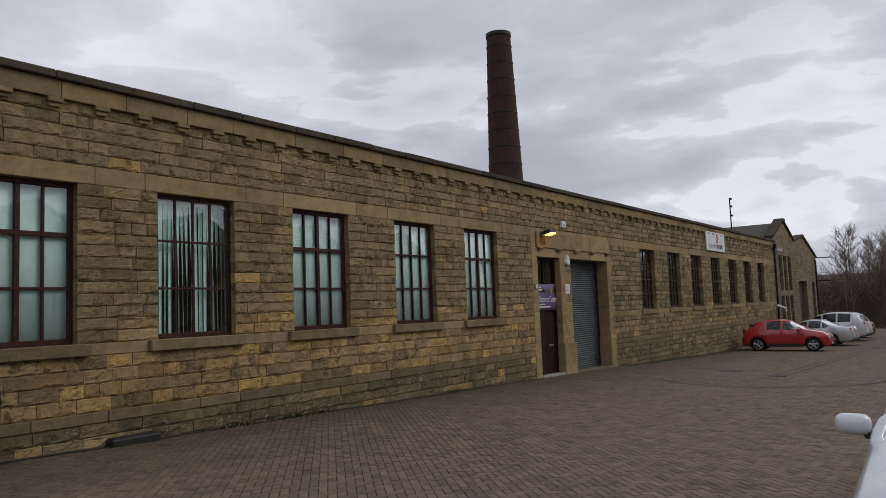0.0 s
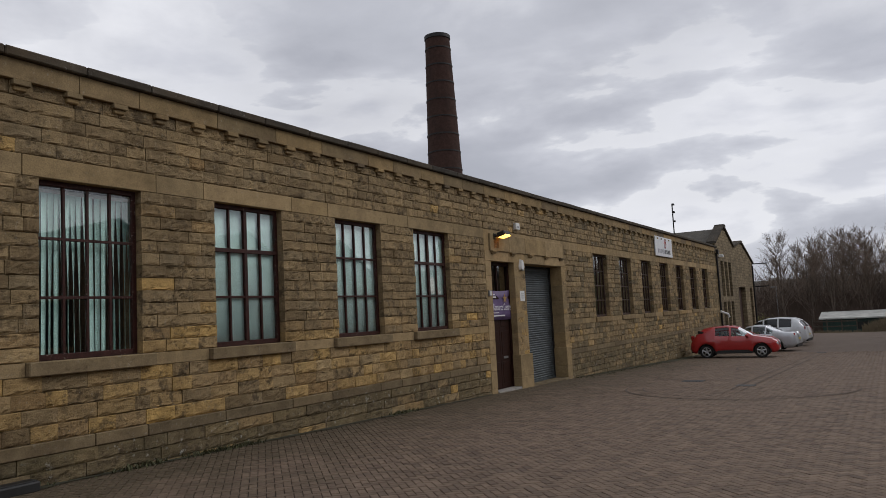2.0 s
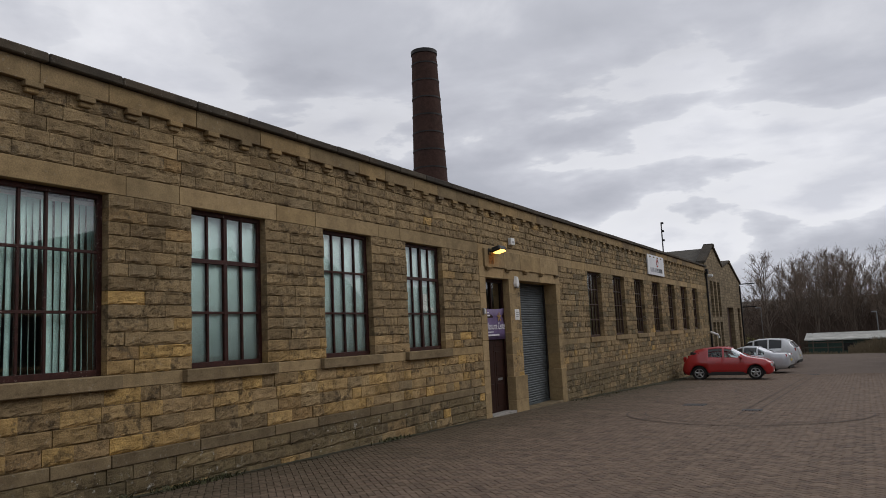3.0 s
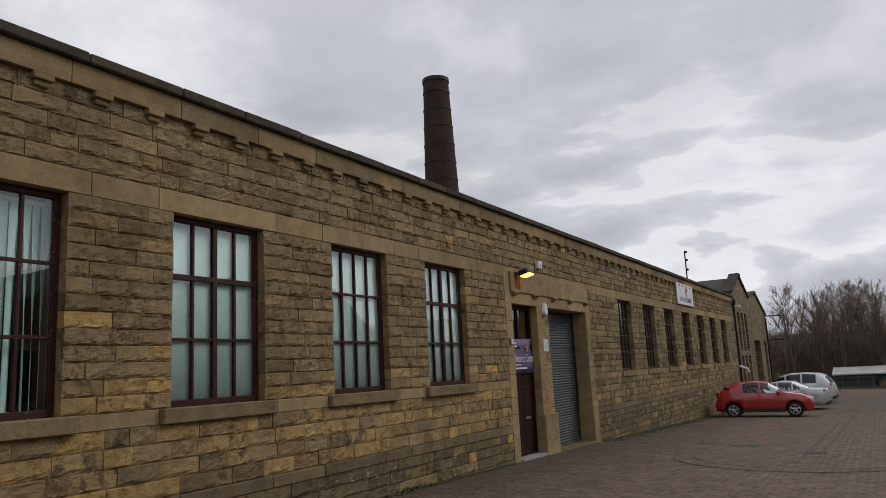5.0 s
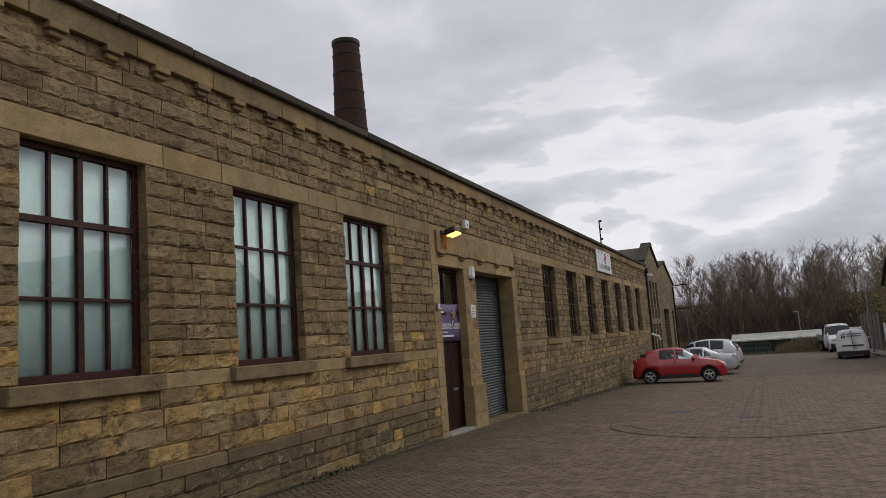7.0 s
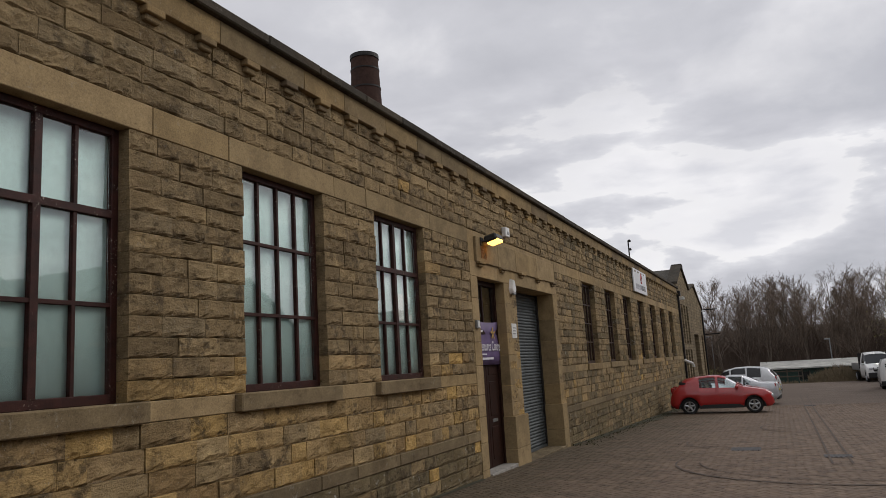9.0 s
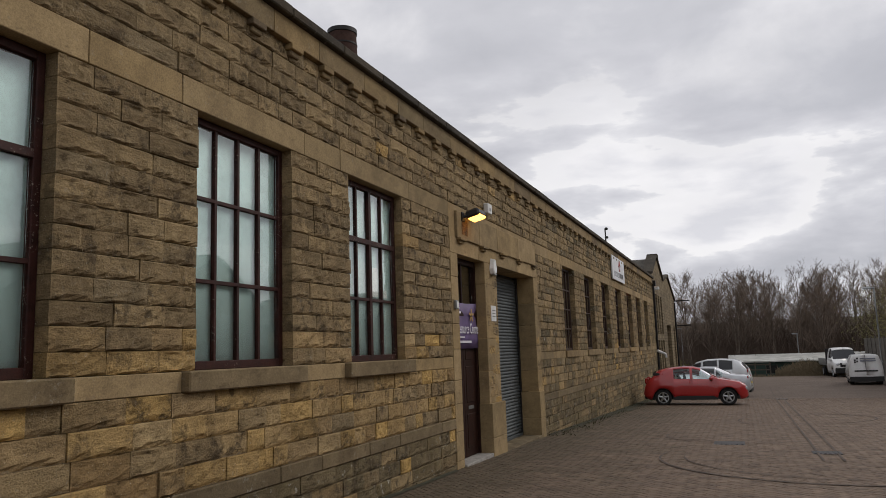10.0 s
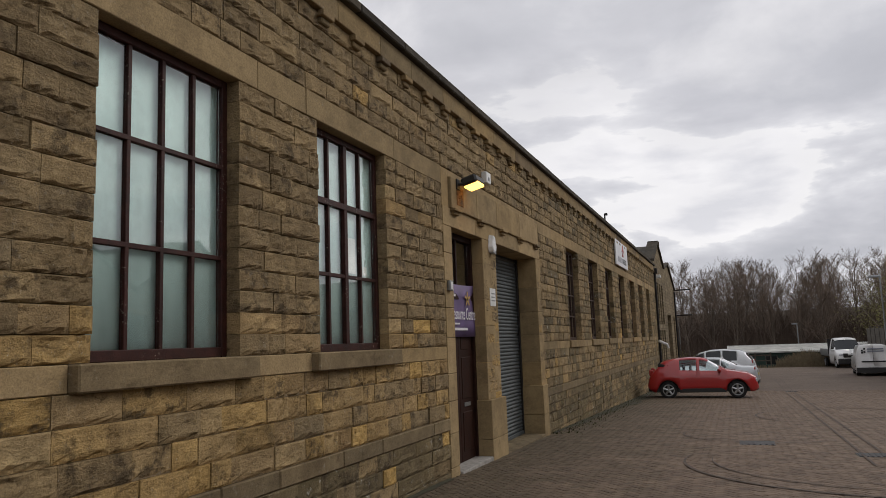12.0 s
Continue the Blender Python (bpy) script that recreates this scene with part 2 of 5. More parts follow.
for flaking, chip in ((wood_red, (0.36, 0.30, 0.25)), (door_paint, (0.07, 0.03, 0.02))):
    fnt = flaking.node_tree
    fb = fnt.nodes["Principled BSDF"]
    was = fb.inputs["Base Color"].links[0].from_socket
    fpos = position(fnt)
    bits = math_node(fnt, "MULTIPLY", ramp(fnt, noise_tex(fnt, fpos, 38.0, 5.0, 0.7), ((0.60, (0, 0, 0)), (0.64, (1, 1, 1)))), ramp(fnt, noise_tex(fnt, fpos, 2.6, 3.0, 0.5), ((0.52, (0, 0, 0)), (0.60, (0.8, 0.8, 0.8)))))
    link(fnt, mix(fnt, bits, was, chip), fb.inputs["Base Color"])
# Dark base colour stands in for the shade of unlit rooms.
interior_dark = surface("interior_unlit_dark", (0.09, 0.088, 0.082), 0.9, vary=0.2, scale=1)
pane_glass = glass_material("window_glass", rough=0.008, ior=1.75)
lamp_glow = glowing("sodium_lamp_glass", (1.0, 0.52, 0.10), 4.0)

# ---- building helpers ----


def part(name, bm, mat, parent=None, label="", smooth=False):
    """Links a bmesh as one mesh object under a thing or a part."""
    me = bpy.data.meshes.new(name)
    bm.normal_update()
    bm.to_mesh(me)
    bm.free()
    for m in mat if isinstance(mat, (list, tuple)) else (mat,):
        me.materials.append(m)
    if smooth:
        me.polygons.foreach_set("use_smooth", [True] * len(me.polygons))
    ob = new(name, me)
    ob.parent = parent
    return tagged(ob, label)


def raw(name, verts, faces, mat, parent=None, label="", smooth=False, slots=None):
    me = bpy.data.meshes.new(name)
    me.from_pydata(verts, [], faces)
    for m in mat if isinstance(mat, (list, tuple)) else (mat,):
        me.materials.append(m)
    if slots is not None:
        me.polygons.foreach_set("material_index", slots)
    if smooth:
        me.polygons.foreach_set("use_smooth", [True] * len(me.polygons))
    me.update()
    ob = new(name, me)
    ob.parent = parent
    return tagged(ob, label)


def block(bm, x0, x1, y0, y1, z0, z1, bevel=0.0, turn=None, seg=1):
    r = bmesh.ops.create_cube(bm, size=1.0)
    m = Matrix.Translation(((x0 + x1) / 2, (y0 + y1) / 2, (z0 + z1) / 2)) @ (turn or Matrix()) @ Matrix.Diagonal((x1 - x0, y1 - y0, z1 - z0, 1))
    bmesh.ops.transform(bm, matrix=m, verts=r["verts"])
    if bevel:
        edges = list({e for v in r["verts"] for e in v.link_edges})
        bmesh.ops.bevel(bm, geom=edges, offset=bevel, segments=seg, affect="EDGES", profile=0.5 if seg > 1 else 0.7)
    return bm


def boxed(name, dims, mat, parent=None, bevel=0.006, label=""):
    return part(name, block(bmesh.new(), *dims, bevel), mat, parent, label)


def tube(bm, pts, radii, sides=8, cap=True):
    """A round bar along points, with a radius at each."""
    rings = []
    for i, p in enumerate(pts):
        p = Vector(p)
        d = Vector(pts[min(i + 1, len(pts) - 1)]) - Vector(pts[max(i - 1, 0)])
        d = (d if d.length > 1e-6 else Vector(pts[-1]) - Vector(pts[0])).normalized()
        a = d.orthogonal().normalized() if abs(d.z) > 0.99 else d.cross(Vector((0, 0, 1))).normalized()
        b = d.cross(a)
        r = radii if isinstance(radii, (int, float)) else radii[i]
        rings.append([bm.verts.new(p + r * (math.cos(2 * math.pi * k / sides) * a + math.sin(2 * math.pi * k / sides) * b)) for k in range(sides)])
    for q0, q1 in zip(rings, rings[1:]):
        for k in range(sides):
            bm.faces.new((q0[k], q0[(k + 1) % sides], q1[(k + 1) % sides], q1[k]))
    if cap:
        bm.faces.new(rings[0][::-1])
        bm.faces.new(rings[-1])
    return bm


def empty(name, m=None):
    ob = new(name)
    ob.empty_display_size = 0.2
    if m is not None:
        ob.matrix_basis = m
    return ob


def ground_z(x, y):
    """Height of the yard: it falls along the mill and a little towards the drain."""
    yy = max(-30.0, y)
    z = 0.36 - 0.0225 * min(yy, 23.0) - 0.0295 * max(0.0, min(yy, 43.0) - 23.0) - 0.0115 * max(0.0, min(yy, 85.0) - 43.0) - 0.012 * max(0.0, min(x, 6.0))
    if y > 78:
        z -= 0.5 * min(1.0, (y - 78) / 4)
    if y > 95:
        z += 0.10 * (min(y, 135.0) - 95)
    if y > 135:
        z += 0.03 * (min(y, 900.0) - 135)
    return z


# ---- ground ----
def graded(a, b, n, power):
    return [a + (b - a) * (i / n) ** power for i in range(n + 1)]


xs = [-900, -500, -250, -120, -60, -30, -12, -4, 0, 2, 4, 6, 8, 10, 12, 16, 20, 30, 60, 120, 250, 500, 900]
ys = [-600, -250, -100, -40, -20, -8, -2, 2, 6, 10, 15, 20, 26, 32, 38, 43, 48, 54, 60, 68, 74, 78, 80, 82, 88, 95, 105, 115, 125, 135, 170, 250, 400, 700, 1200]
gm, gnt, gb = material("ground_earth_grass")
gpos = position(gnt)
gcol = ramp(gnt, noise_tex(gnt, gpos, 0.35, 6, 0.65), ((0.3, (0.032, 0.026, 0.018)), (0.5, (0.048, 0.040, 0.024)), (0.7, (0.062, 0.050, 0.032))))
gcol = mix(gnt, 1.0, gcol, ramp(gnt, noise_tex(gnt, gpos, 12, 5, 0.7), ((0.3, (0.55, 0.55, 0.55)), (0.7, (1.3, 1.3, 1.3)))), "MULTIPLY")
link(gnt, gcol, gb.inputs["Base Color"])
gb.inputs["Roughness"].default_value = 0.95
bump(gnt, gb, noise_tex(gnt, gpos, 20, 5, 0.7), 0.8, 0.06)
gv = [(x, y, ground_z(x, y) - 0.05) for y in ys for x in xs]
nx = len(xs)
gf = [(j * nx + i, j * nx + i + 1, (j + 1) * nx + i + 1, (j + 1) * nx + i) for j in range(len(ys) - 1) for i in range(nx - 1)]
ground = raw("ground", gv, gf, gm)
tagged(ground, "brown earth and rough winter grass running to the horizon", "ground", kind="structure")

# paved yard: a bed sheet with its own paver pattern where the single blocks stop
pm, pnt, pb = material("paving_far")
ppos = position(pnt)
pc = ramp(pnt, noise_tex(pnt, ppos, 9, 3, 0.5), ((0.3, (0.112, 0.082, 0.062)), (0.7, (0.156, 0.115, 0.086))))
pc = mix(pnt, 1.0, pc, ramp(pnt, noise_tex(pnt, ppos, 0.45, 6, 0.65, 0.5), ((0.3, (0.72, 0.70, 0.68)), (0.7, (1.15, 1.15, 1.15)))), "MULTIPLY")
brk = node(pnt, "ShaderNodeTexBrick", Scale=1.0)
brk.inputs["Mortar Size"].default_value = 0.006
brk.inputs["Brick Width"].default_value = 0.2
brk.inputs["Row Height"].default_value = 0.1
rotm = node(pnt, "ShaderNodeMapping", Rotation=(0, 0, radians(45)))
link(pnt, ppos, rotm.inputs["Vector"])
link(pnt, rotm.outputs[0], brk.inputs["Vector"])
pc = mix(pnt, math_node(pnt, "MULTIPLY", brk.outputs["Fac"], 0.7), pc, (0.05, 0.042, 0.033))
pc = mossy(pnt, pc, ppos)
link(pnt, pc, pb.inputs["Base Color"])
pb.inputs["Roughness"].default_value = 0.80
pb.inputs["Specular IOR Level"].default_value = 0.30
bump(pnt, pb, math_node(pnt, "SUBTRACT", noise_tex(pnt, ppos, 30, 4, 0.6), brk.outputs["Fac"]), 0.5, 0.008)
PAVE_Y = 45.0
yx = [-0.6, 1.5, 4, 6, 8, 10, 12.0, 16, 21]
yy_ = [-20, -8, 0, 5, 10, 15, 20, 26, 32, 38, 43, PAVE_Y]
yv = [(x, y, ground_z(x, y) - 0.02) for y in yy_ for x in yx]
n9 = len(yx)
yard_bed = raw("road_bed", yv, [(j * n9 + i, j * n9 + i + 1, (j + 1) * n9 + i + 1, (j + 1) * n9 + i) for j in range(len(yy_) - 1) for i in range(n9 - 1)], sand_joint)
tagged(yard_bed, "dark sand bed showing in the joints of the paved yard", "paving", kind="structure")
yy2 = [PAVE_Y, 50, 60, 70, 76]
fv = [(x, y, ground_z(x, y)) for y in yy2 for x in yx]
ff = [(j * n9 + i, j * n9 + i + 1, (j + 1) * n9 + i + 1, (j + 1) * n9 + i) for j in range(len(yy2) - 1) for i in range(n9 - 1)]
for rx, ry in (([12.55, 16, 21], [-20, -8, 0, 5, 10, 15, 20, 26, 32, 38, 43, PAVE_Y]), ([-0.6, 1.5, 4, 6, 8, 10, 12, 12.55], [-20, -8, -4.05])):
    k0, m0 = len(fv), len(rx)
    fv += [(x, y, ground_z(x, y)) for y in ry for x in rx]
    ff += [(k0 + j * m0 + i, k0 + j * m0 + i + 1, k0 + (j + 1) * m0 + i + 1, k0 + (j + 1) * m0 + i) for j in range(len(ry) - 1) for i in range(m0 - 1)]
road = raw("road", fv, ff, pm)
tagged(road, "brown block-paved yard running on to the parked vans", "paving", kind="structure")

# ---- the mill: long front wall at x = 0 ----
Z_PL0, Z_PL1, Z_SB0, Z_SB1, Z_LB0, Z_LB1, Z_FA0, Z_FA1, Z_TOP = 0.585, 0.755, 1.575, 1.755, 4.115, 4.39, 5.31, 5.575, 5.70
WIN_NEAR = [(3.40, 4.96), (6.26, 7.77), (9.14, 10.69), (12.19, 13.70), (14.99, 16.56)]
WIN_FAR = [(27.02 + 3.12 * k, 28.60 + 3.12 * k) for k in range(7)]
DOOR_Y, SHUT_Y = (18.77, 20.22), (20.95, 23.82)
Y0, Y1 = -6.0, 50.35
OPEN = [(a, b, Z_SB1, Z_LB0) for a, b in WIN_NEAR + WIN_FAR] + [(*DOOR_Y, -0.08, 3.52), (*SHUT_Y, -0.19, 3.54)]


def wall_with_openings(bm, y0, y1, z0, z1, x0, x1, holes):
    """A thick wall along y, cut into upright blocks round its openings."""
    cuts = sorted({y0, y1, *[v for h in holes for v in h[:2]]})
    for a, b in zip(cuts, cuts[1:]):
        spans = sorted((h[2], h[3]) for h in holes if h[0] < (a + b) / 2 < h[1])
        z = z0
        for s0, s1 in spans:
            if s0 > z:
                block(bm, x0, x1, a, b, z, s0)
            z = s1
        block(bm, x0, x1, a, b, z, z1)
    return bm


core_holes = [(a - 0.04, b + 0.04, c - 0.04, d + 0.04) for a, b, c, d in OPEN]
wall_front = part("wall_front", wall_with_openings(bmesh.new(), Y0, Y1, -1.2, Z_FA1, -0.5, -0.019, core_holes), mortar)
tagged(wall_front, "long single-storey mill wall of coursed rock-faced sandstone", "wall", kind="structure")
closing = bmesh.new()
block(closing, -22.0, -21.6, Y0, Y1, -1.2, 5.2)
block(closing, -21.6, -0.5, Y0 - 0.4, Y0, -1.2, 5.3)
wall_back = tagged(part("wall_back", closing, far_stone), "plain rear and end walls of the mill", "wall", kind="structure")
# Inner walls added behind the glass to close the dark rooms in.
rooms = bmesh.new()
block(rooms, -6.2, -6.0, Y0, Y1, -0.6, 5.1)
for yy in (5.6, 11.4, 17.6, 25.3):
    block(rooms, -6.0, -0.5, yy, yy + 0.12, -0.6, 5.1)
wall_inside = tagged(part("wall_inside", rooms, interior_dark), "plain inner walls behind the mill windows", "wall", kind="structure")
floor_in = tagged(boxed("floor", (-6.0, -0.5, Y0, Y1, -0.4, -0.2), interior_dark, None, 0), "floor inside the mill, coloured dark for the unlit rooms", "floor", kind="structure")
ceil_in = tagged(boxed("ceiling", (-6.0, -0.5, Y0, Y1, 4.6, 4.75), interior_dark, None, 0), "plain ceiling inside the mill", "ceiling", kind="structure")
roof_mill = tagged(boxed("roof", (-22, -0.3, Y0, Y1, 5.2, 5.35), slate, None, 0), "low dark roof behind the parapet", "roof", kind="structure")


# stones: a few shared rock-faced shapes, placed by courses
def stone_shape(seed):
    """A unit stone, front at x = 0 and back at x = -1: a flat dressed face, chipped and undercut along its lower edge."""
    rng = random.Random(seed)
    us = (0.0, 0.03, 0.17, 0.32, 0.46, 0.60, 0.74, 0.87, 0.97, 1.0)
    vs = (0.0, 0.10, 0.24, 0.52, 0.80, 0.95, 1.0)
    rough = seed % 10 in (1, 4, 7)
    bulge = rng.uniform(0.0, 0.05)
    v, f = [], []
    for j, w in enumerate(vs):
        for i, u in enumerate(us):
            side, ends = i in (0, len(us) - 1), j in (0, len(vs) - 1)
            if j == 0 and not side:
                x = -0.066
            elif side or ends:
                x = -0.014
            elif j == 1:
                x = rng.choice((-0.05, -0.02, 0.0, 0.035, 0.06)) if not i in (1, len(us) - 2) else -0.02
            elif j == 2:
                x = bulge + rng.uniform(-0.03, 0.05)
            else:
                x = bulge + rng.uniform(-0.012, 0.012) + (rng.choice((-0.04, 0.0, 0.045)) if rough else 0.0)
            if i in (1, len(us) - 2) and not ends:
                x = rng.uniform(-0.022, -0.002)
            free = not (side or ends)
            v.append((x, u + (rng.uniform(-0.02, 0.02) if free else 0), w + (rng.uniform(-0.035, 0.035) if free else 0)))
    n = len(us)
    for j in range(len(vs) - 1):
        for i in range(n - 1):
            f.append((j * n + i, j * n + i + 1, (j + 1) * n + i + 1, (j + 1) * n + i))
    k = len(v)
    last = (len(vs) - 1) * n
    v += [(-1, 0, 0), (-1, 1, 0), (-1, 1, 1), (-1, 0, 1)]
    c = (0, n - 1, last + n - 1, last)
    f += [(c[1], c[0], k, k + 1), (c[2], c[1], k + 1, k + 2), (c[3], c[2], k + 2, k + 3), (c[0], c[3], k + 3, k)]
    return v, f


SHAPES = [stone_shape(s) for s in range(10)]
courses = []
z = Z_PL0
lowest = []
while z > -1.1:
    lowest.append((z - 0.19, z, 2))
    z -= 0.19
courses += lowest[::-1]
courses += [(Z_PL1 + k * 0.205, Z_PL1 + (k + 1) * 0.205, 1) for k in range(4)]
courses += [(Z_SB1 + k * (Z_LB0 - Z_SB1) / 13, Z_SB1 + (k + 1) * (Z_LB0 - Z_SB1) / 13, 0 if k > 1 else 1) for k in range(13)]
courses += [(Z_LB1 + k * 0.184, Z_LB1 + (k + 1) * 0.184, 0) for k in range(5)]
JAMBS = [(DOOR_Y[0] - 0.34, SHUT_Y[1] + 0.36, -1.2, 4.30)]
rng = random.Random(7)


def stone_row(z0, z1, lo, hi, blocked, wish):
    """Lengths of stones in a course, ending at the openings' edges."""
    stops = sorted([(lo, lo), (hi, hi)] + [(a, b) for a, b, c, d in blocked if c < (z0 + z1) / 2 < d])
    out = []
    for (_, a), (b, _) in zip(stops, stops[1:]):
        y = a
        while y < b - 0.02:
            w = rng.uniform(*wish)
            if b - y - w < wish[0] * 0.7:
                w = b - y if b - y < wish[1] * 1.15 else (b - y) / 2
            out.append((y, min(w, b - y)))
            y += w
    return out


placed = []
for z0, z1, zone in courses:
    for y, w in stone_row(z0, z1, Y0, Y1, OPEN + JAMBS, (0.24, 0.62) if zone < 2 else (0.3, 0.8)):
        if z1 < ground_z(0, y) - 0.25:
            continue
        roll = rng.random()
        kind = zone
        if zone == 0 and roll < 0.04:
            kind = 1
        if zone == 1 and roll < 0.20:
            kind = 0
        if zone == 2 and roll < 0.26:
            kind = 0 if roll < 0.18 else 1
        if y > 24.3 and roll < 0.9 and kind == 1:
            kind = 0
        if y > 24.3 and 0.35 < roll < 0.62:
            kind = 2
        placed.append((y, w, z0, z1, kind))
STONE_MATS = (stone_brown, stone_gold, stone_grey)
JOINT, DEPTH = 0.005, 0.24
singles, rest = [], []
for s in placed:
    (singles if 11.0 < s[0] < 16.7 and 0.2 < s[2] < 3.1 and len(singles) < 300 else rest).append(s)
v, f, slots = [], [], []
for y, w, z0, z1, kind in rest:
    sv, sf = SHAPES[rng.randrange(10)]
    k = len(v)
    out = rng.uniform(-0.008, 0.012)
    flip = rng.random() < 0.5
    for a, b, c in sv:
        b = 1 - b if flip else b
        v.append((out + a * DEPTH, y + JOINT / 2 + b * (w - JOINT), z0 + JOINT / 2 + c * (z1 - z0 - JOINT)))
    for q in sf:
        f.append(tuple(k + i for i in (q[::-1] if flip else q)))
        slots.append(kind)
stones_rest = raw("stonework", v, f, STONE_MATS, wall_front, slots=slots)
tagged(stones_rest, kind="stuff")


def ashlar_block(name, y0, y1, z0, z1, out, mat, parent, depth=0.25, bevel=0.006):
    return boxed(name, (-depth, out, y0 + 0.004, y1 - 0.004, z0 + 0.003, z1 - 0.003), mat, parent, bevel)


# plinth course, sill band, lintel band, fascia, corbels, coping
y = Y0
for _ in range(200):
    w = rng.uniform(0.75, 1.6)
    if y >= Y1 - 0.1:
        break
    e = min(y + w, Y1)
    if not (y < SHUT_Y[1] + 0.3 and e > DOOR_Y[0] - 0.3):
        ashlar_block("plinth_stone", y, e, Z_PL0, Z_PL1, 0.022, sill_stone, wall_front, bevel=0.012)
    elif y < DOOR_Y[0] - 0.34:
        ashlar_block("plinth_stone", y, DOOR_Y[0] - 0.34, Z_PL0, Z_PL1, 0.022, sill_stone, wall_front, bevel=0.012)
        e = SHUT_Y[1] + 0.36
    y = e


def band(z0, z1, out, gaps, mat, name, lo, hi):
    """Dressed stones between gaps, cut at random lengths."""
    edges = sorted(gaps)
    starts = [lo] + [b for a, b in edges]
    ends = [a for a, b in edges] + [hi]
    for a, b in zip(starts, ends):
        if b - a < 0.1:
            continue
        n = max(1, round((b - a) / 1.15))
        for k in range(n):
            ashlar_block(name, a + (b - a) * k / n, a + (b - a) * (k + 1) / n, z0, z1, out, mat, wall_front)


near_sills = [(a - 0.17, b + 0.17) for a, b in WIN_NEAR]
far_sills = [(a - 0.10, b + 0.10) for a, b in WIN_FAR]
door_gap = (DOOR_Y[0] - 0.34, SHUT_Y[1] + 0.36)
band(Z_SB0, Z_SB1, 0.004, near_sills + [door_gap] + far_sills, ashlar, "band_stone", Y0, Y1)
lintels = [(a - 0.22, b + 0.26) for a, b in WIN_NEAR + WIN_FAR]
for a, b in lintels:
    ashlar_block("lintel", a, b, Z_LB0, Z_LB1, 0.006, ashlar, wall_front)
band(Z_LB0, Z_LB1, 0.003, lintels + [(DOOR_Y[0] - 0.34, SHUT_Y[1] + 0.36)], ashlar, "band_stone", Y0, Y1)
y = Y0
while y < Y1 - 0.05:
    e = min(y + rng.uniform(0.9, 1.5), Y1)
    ashlar_block("fascia_stone", y, e, Z_FA0, Z_FA1, 0.075, ashlar_dark, wall_front, 0.5)
    y = e
y = Y0
while y < Y1 - 0.05:
    e = min(y + rng.uniform(1.0, 1.3), Y1)
    ashlar_block("coping_stone", y, e, Z_FA1, Z_TOP + rng.uniform(-0.006, 0.006), 0.15, coping_stone, wall_front, 0.52, 0.015)
    y = e
cb = bmesh.new()
block(cb, -0.1, 0.095, -0.115, 0.115, -0.07, 0.0, 0.008)
block(cb, -0.1, 0.055, -0.085, 0.085, -0.135, -0.07, 0.012)
corbel = part("corbel", cb, ashlar_dark, wall_front)
corbel.location = (0, 6.0 - 0.7 * 17, Z_FA0)
for k in range(-16, 64):
    c = corbel.copy()
    scene.collection.objects.link(c)
    c.location = (rng.uniform(-0.008, 0.006), 6.0 + 0.7 * k, Z_FA0)


# ---- windows ----
def muntin_frame(root, w, h, cols, rows, mat, thick_mid):
    """Frame, bars and panes in the plane x = 0 of the root, from (0, 0) to (w, h)."""
    fr = bmesh.new()
    t = 0.07
    block(fr, -0.07, 0.0, 0, t, 0, h, 0.006)
    block(fr, -0.07, 0.0, w - t, w, 0, h, 0.006)
    block(fr, -0.07, 0.0, t, w - t, 0, t * 1.15, 0.006)
    block(fr, -0.07, 0.0, t, w - t, h - t, h, 0.006)
    part("window_frame", fr, mat, root)
    yc = [t + (w - 2 * t) * k / cols for k in range(cols + 1)]
    zc = [t] + [t + (h - 2 * t) * q for q in rows] + [h - t]
    for k in range(1, cols):
        b = 0.036 if (thick_mid and k == cols // 2) else 0.019
        boxed("mullion", (-0.055, 0.004 if b > 0.03 else -0.006, yc[k] - b, yc[k] + b, t, h - t), mat, root, 0.004)
    for k in range(1, len(zc) - 1):
        b = 0.034 if (thick_mid and k == len(zc) - 2) else 0.019
        boxed("glazing_bar", (-0.05, 0.006 if b > 0.03 else -0.004, t, w - t, zc[k] - b, zc[k] + b), mat, root, 0.004)
    for i in range(cols):
        for j in range(len(zc) - 1):
            g = boxed("pane", (-0.036, -0.030, yc[i] + 0.01, yc[i + 1] - 0.01, zc[j] + 0.01, zc[j + 1] - 0.01), pane_glass, root, 0)
            g.visible_shadow = False


for n, (a, b) in enumerate(WIN_NEAR):
    w = empty(f"window_{n + 1}", pose(-0.125, a, Z_SB1))
    tagged(w, "twelve-pane mill window in chipped brown-red painted timber", "window", "near mill windows", "structure")
    muntin_frame(w, b - a, Z_LB0 - Z_SB1, 4, (0.335, 0.685), wood_red, n in (0, 2, 4))
    boxed("sill", (-0.14, 0.215, -0.17, b - a + 0.17, Z_SB0 - Z_SB1, 0.0), sill_stone, w, 0.012, "projecting worn sandstone sill")
for n, (a, b) in enumerate(WIN_FAR):
    w = empty(f"window_{n + 6}", pose(-0.15, a, Z_SB1))
    tagged(w, "tall dark-framed mill window with small panes", "window", "far mill windows", "structure")
    muntin_frame(w, b - a, Z_LB0 - Z_SB1, 4, (0.25, 0.5, 0.75), wood_dark, False)
    boxed("sill", (-0.14, 0.20, -0.10, b - a + 0.10, Z_SB0 - Z_SB1, 0.0), ashlar_dark, w, 0.012, "projecting worn sandstone sill")

# ---- doorway surround ----
portal = tagged(empty("trim_doorway"), "dressed sandstone surround of the side door and shutter", "door surround", kind="structure")


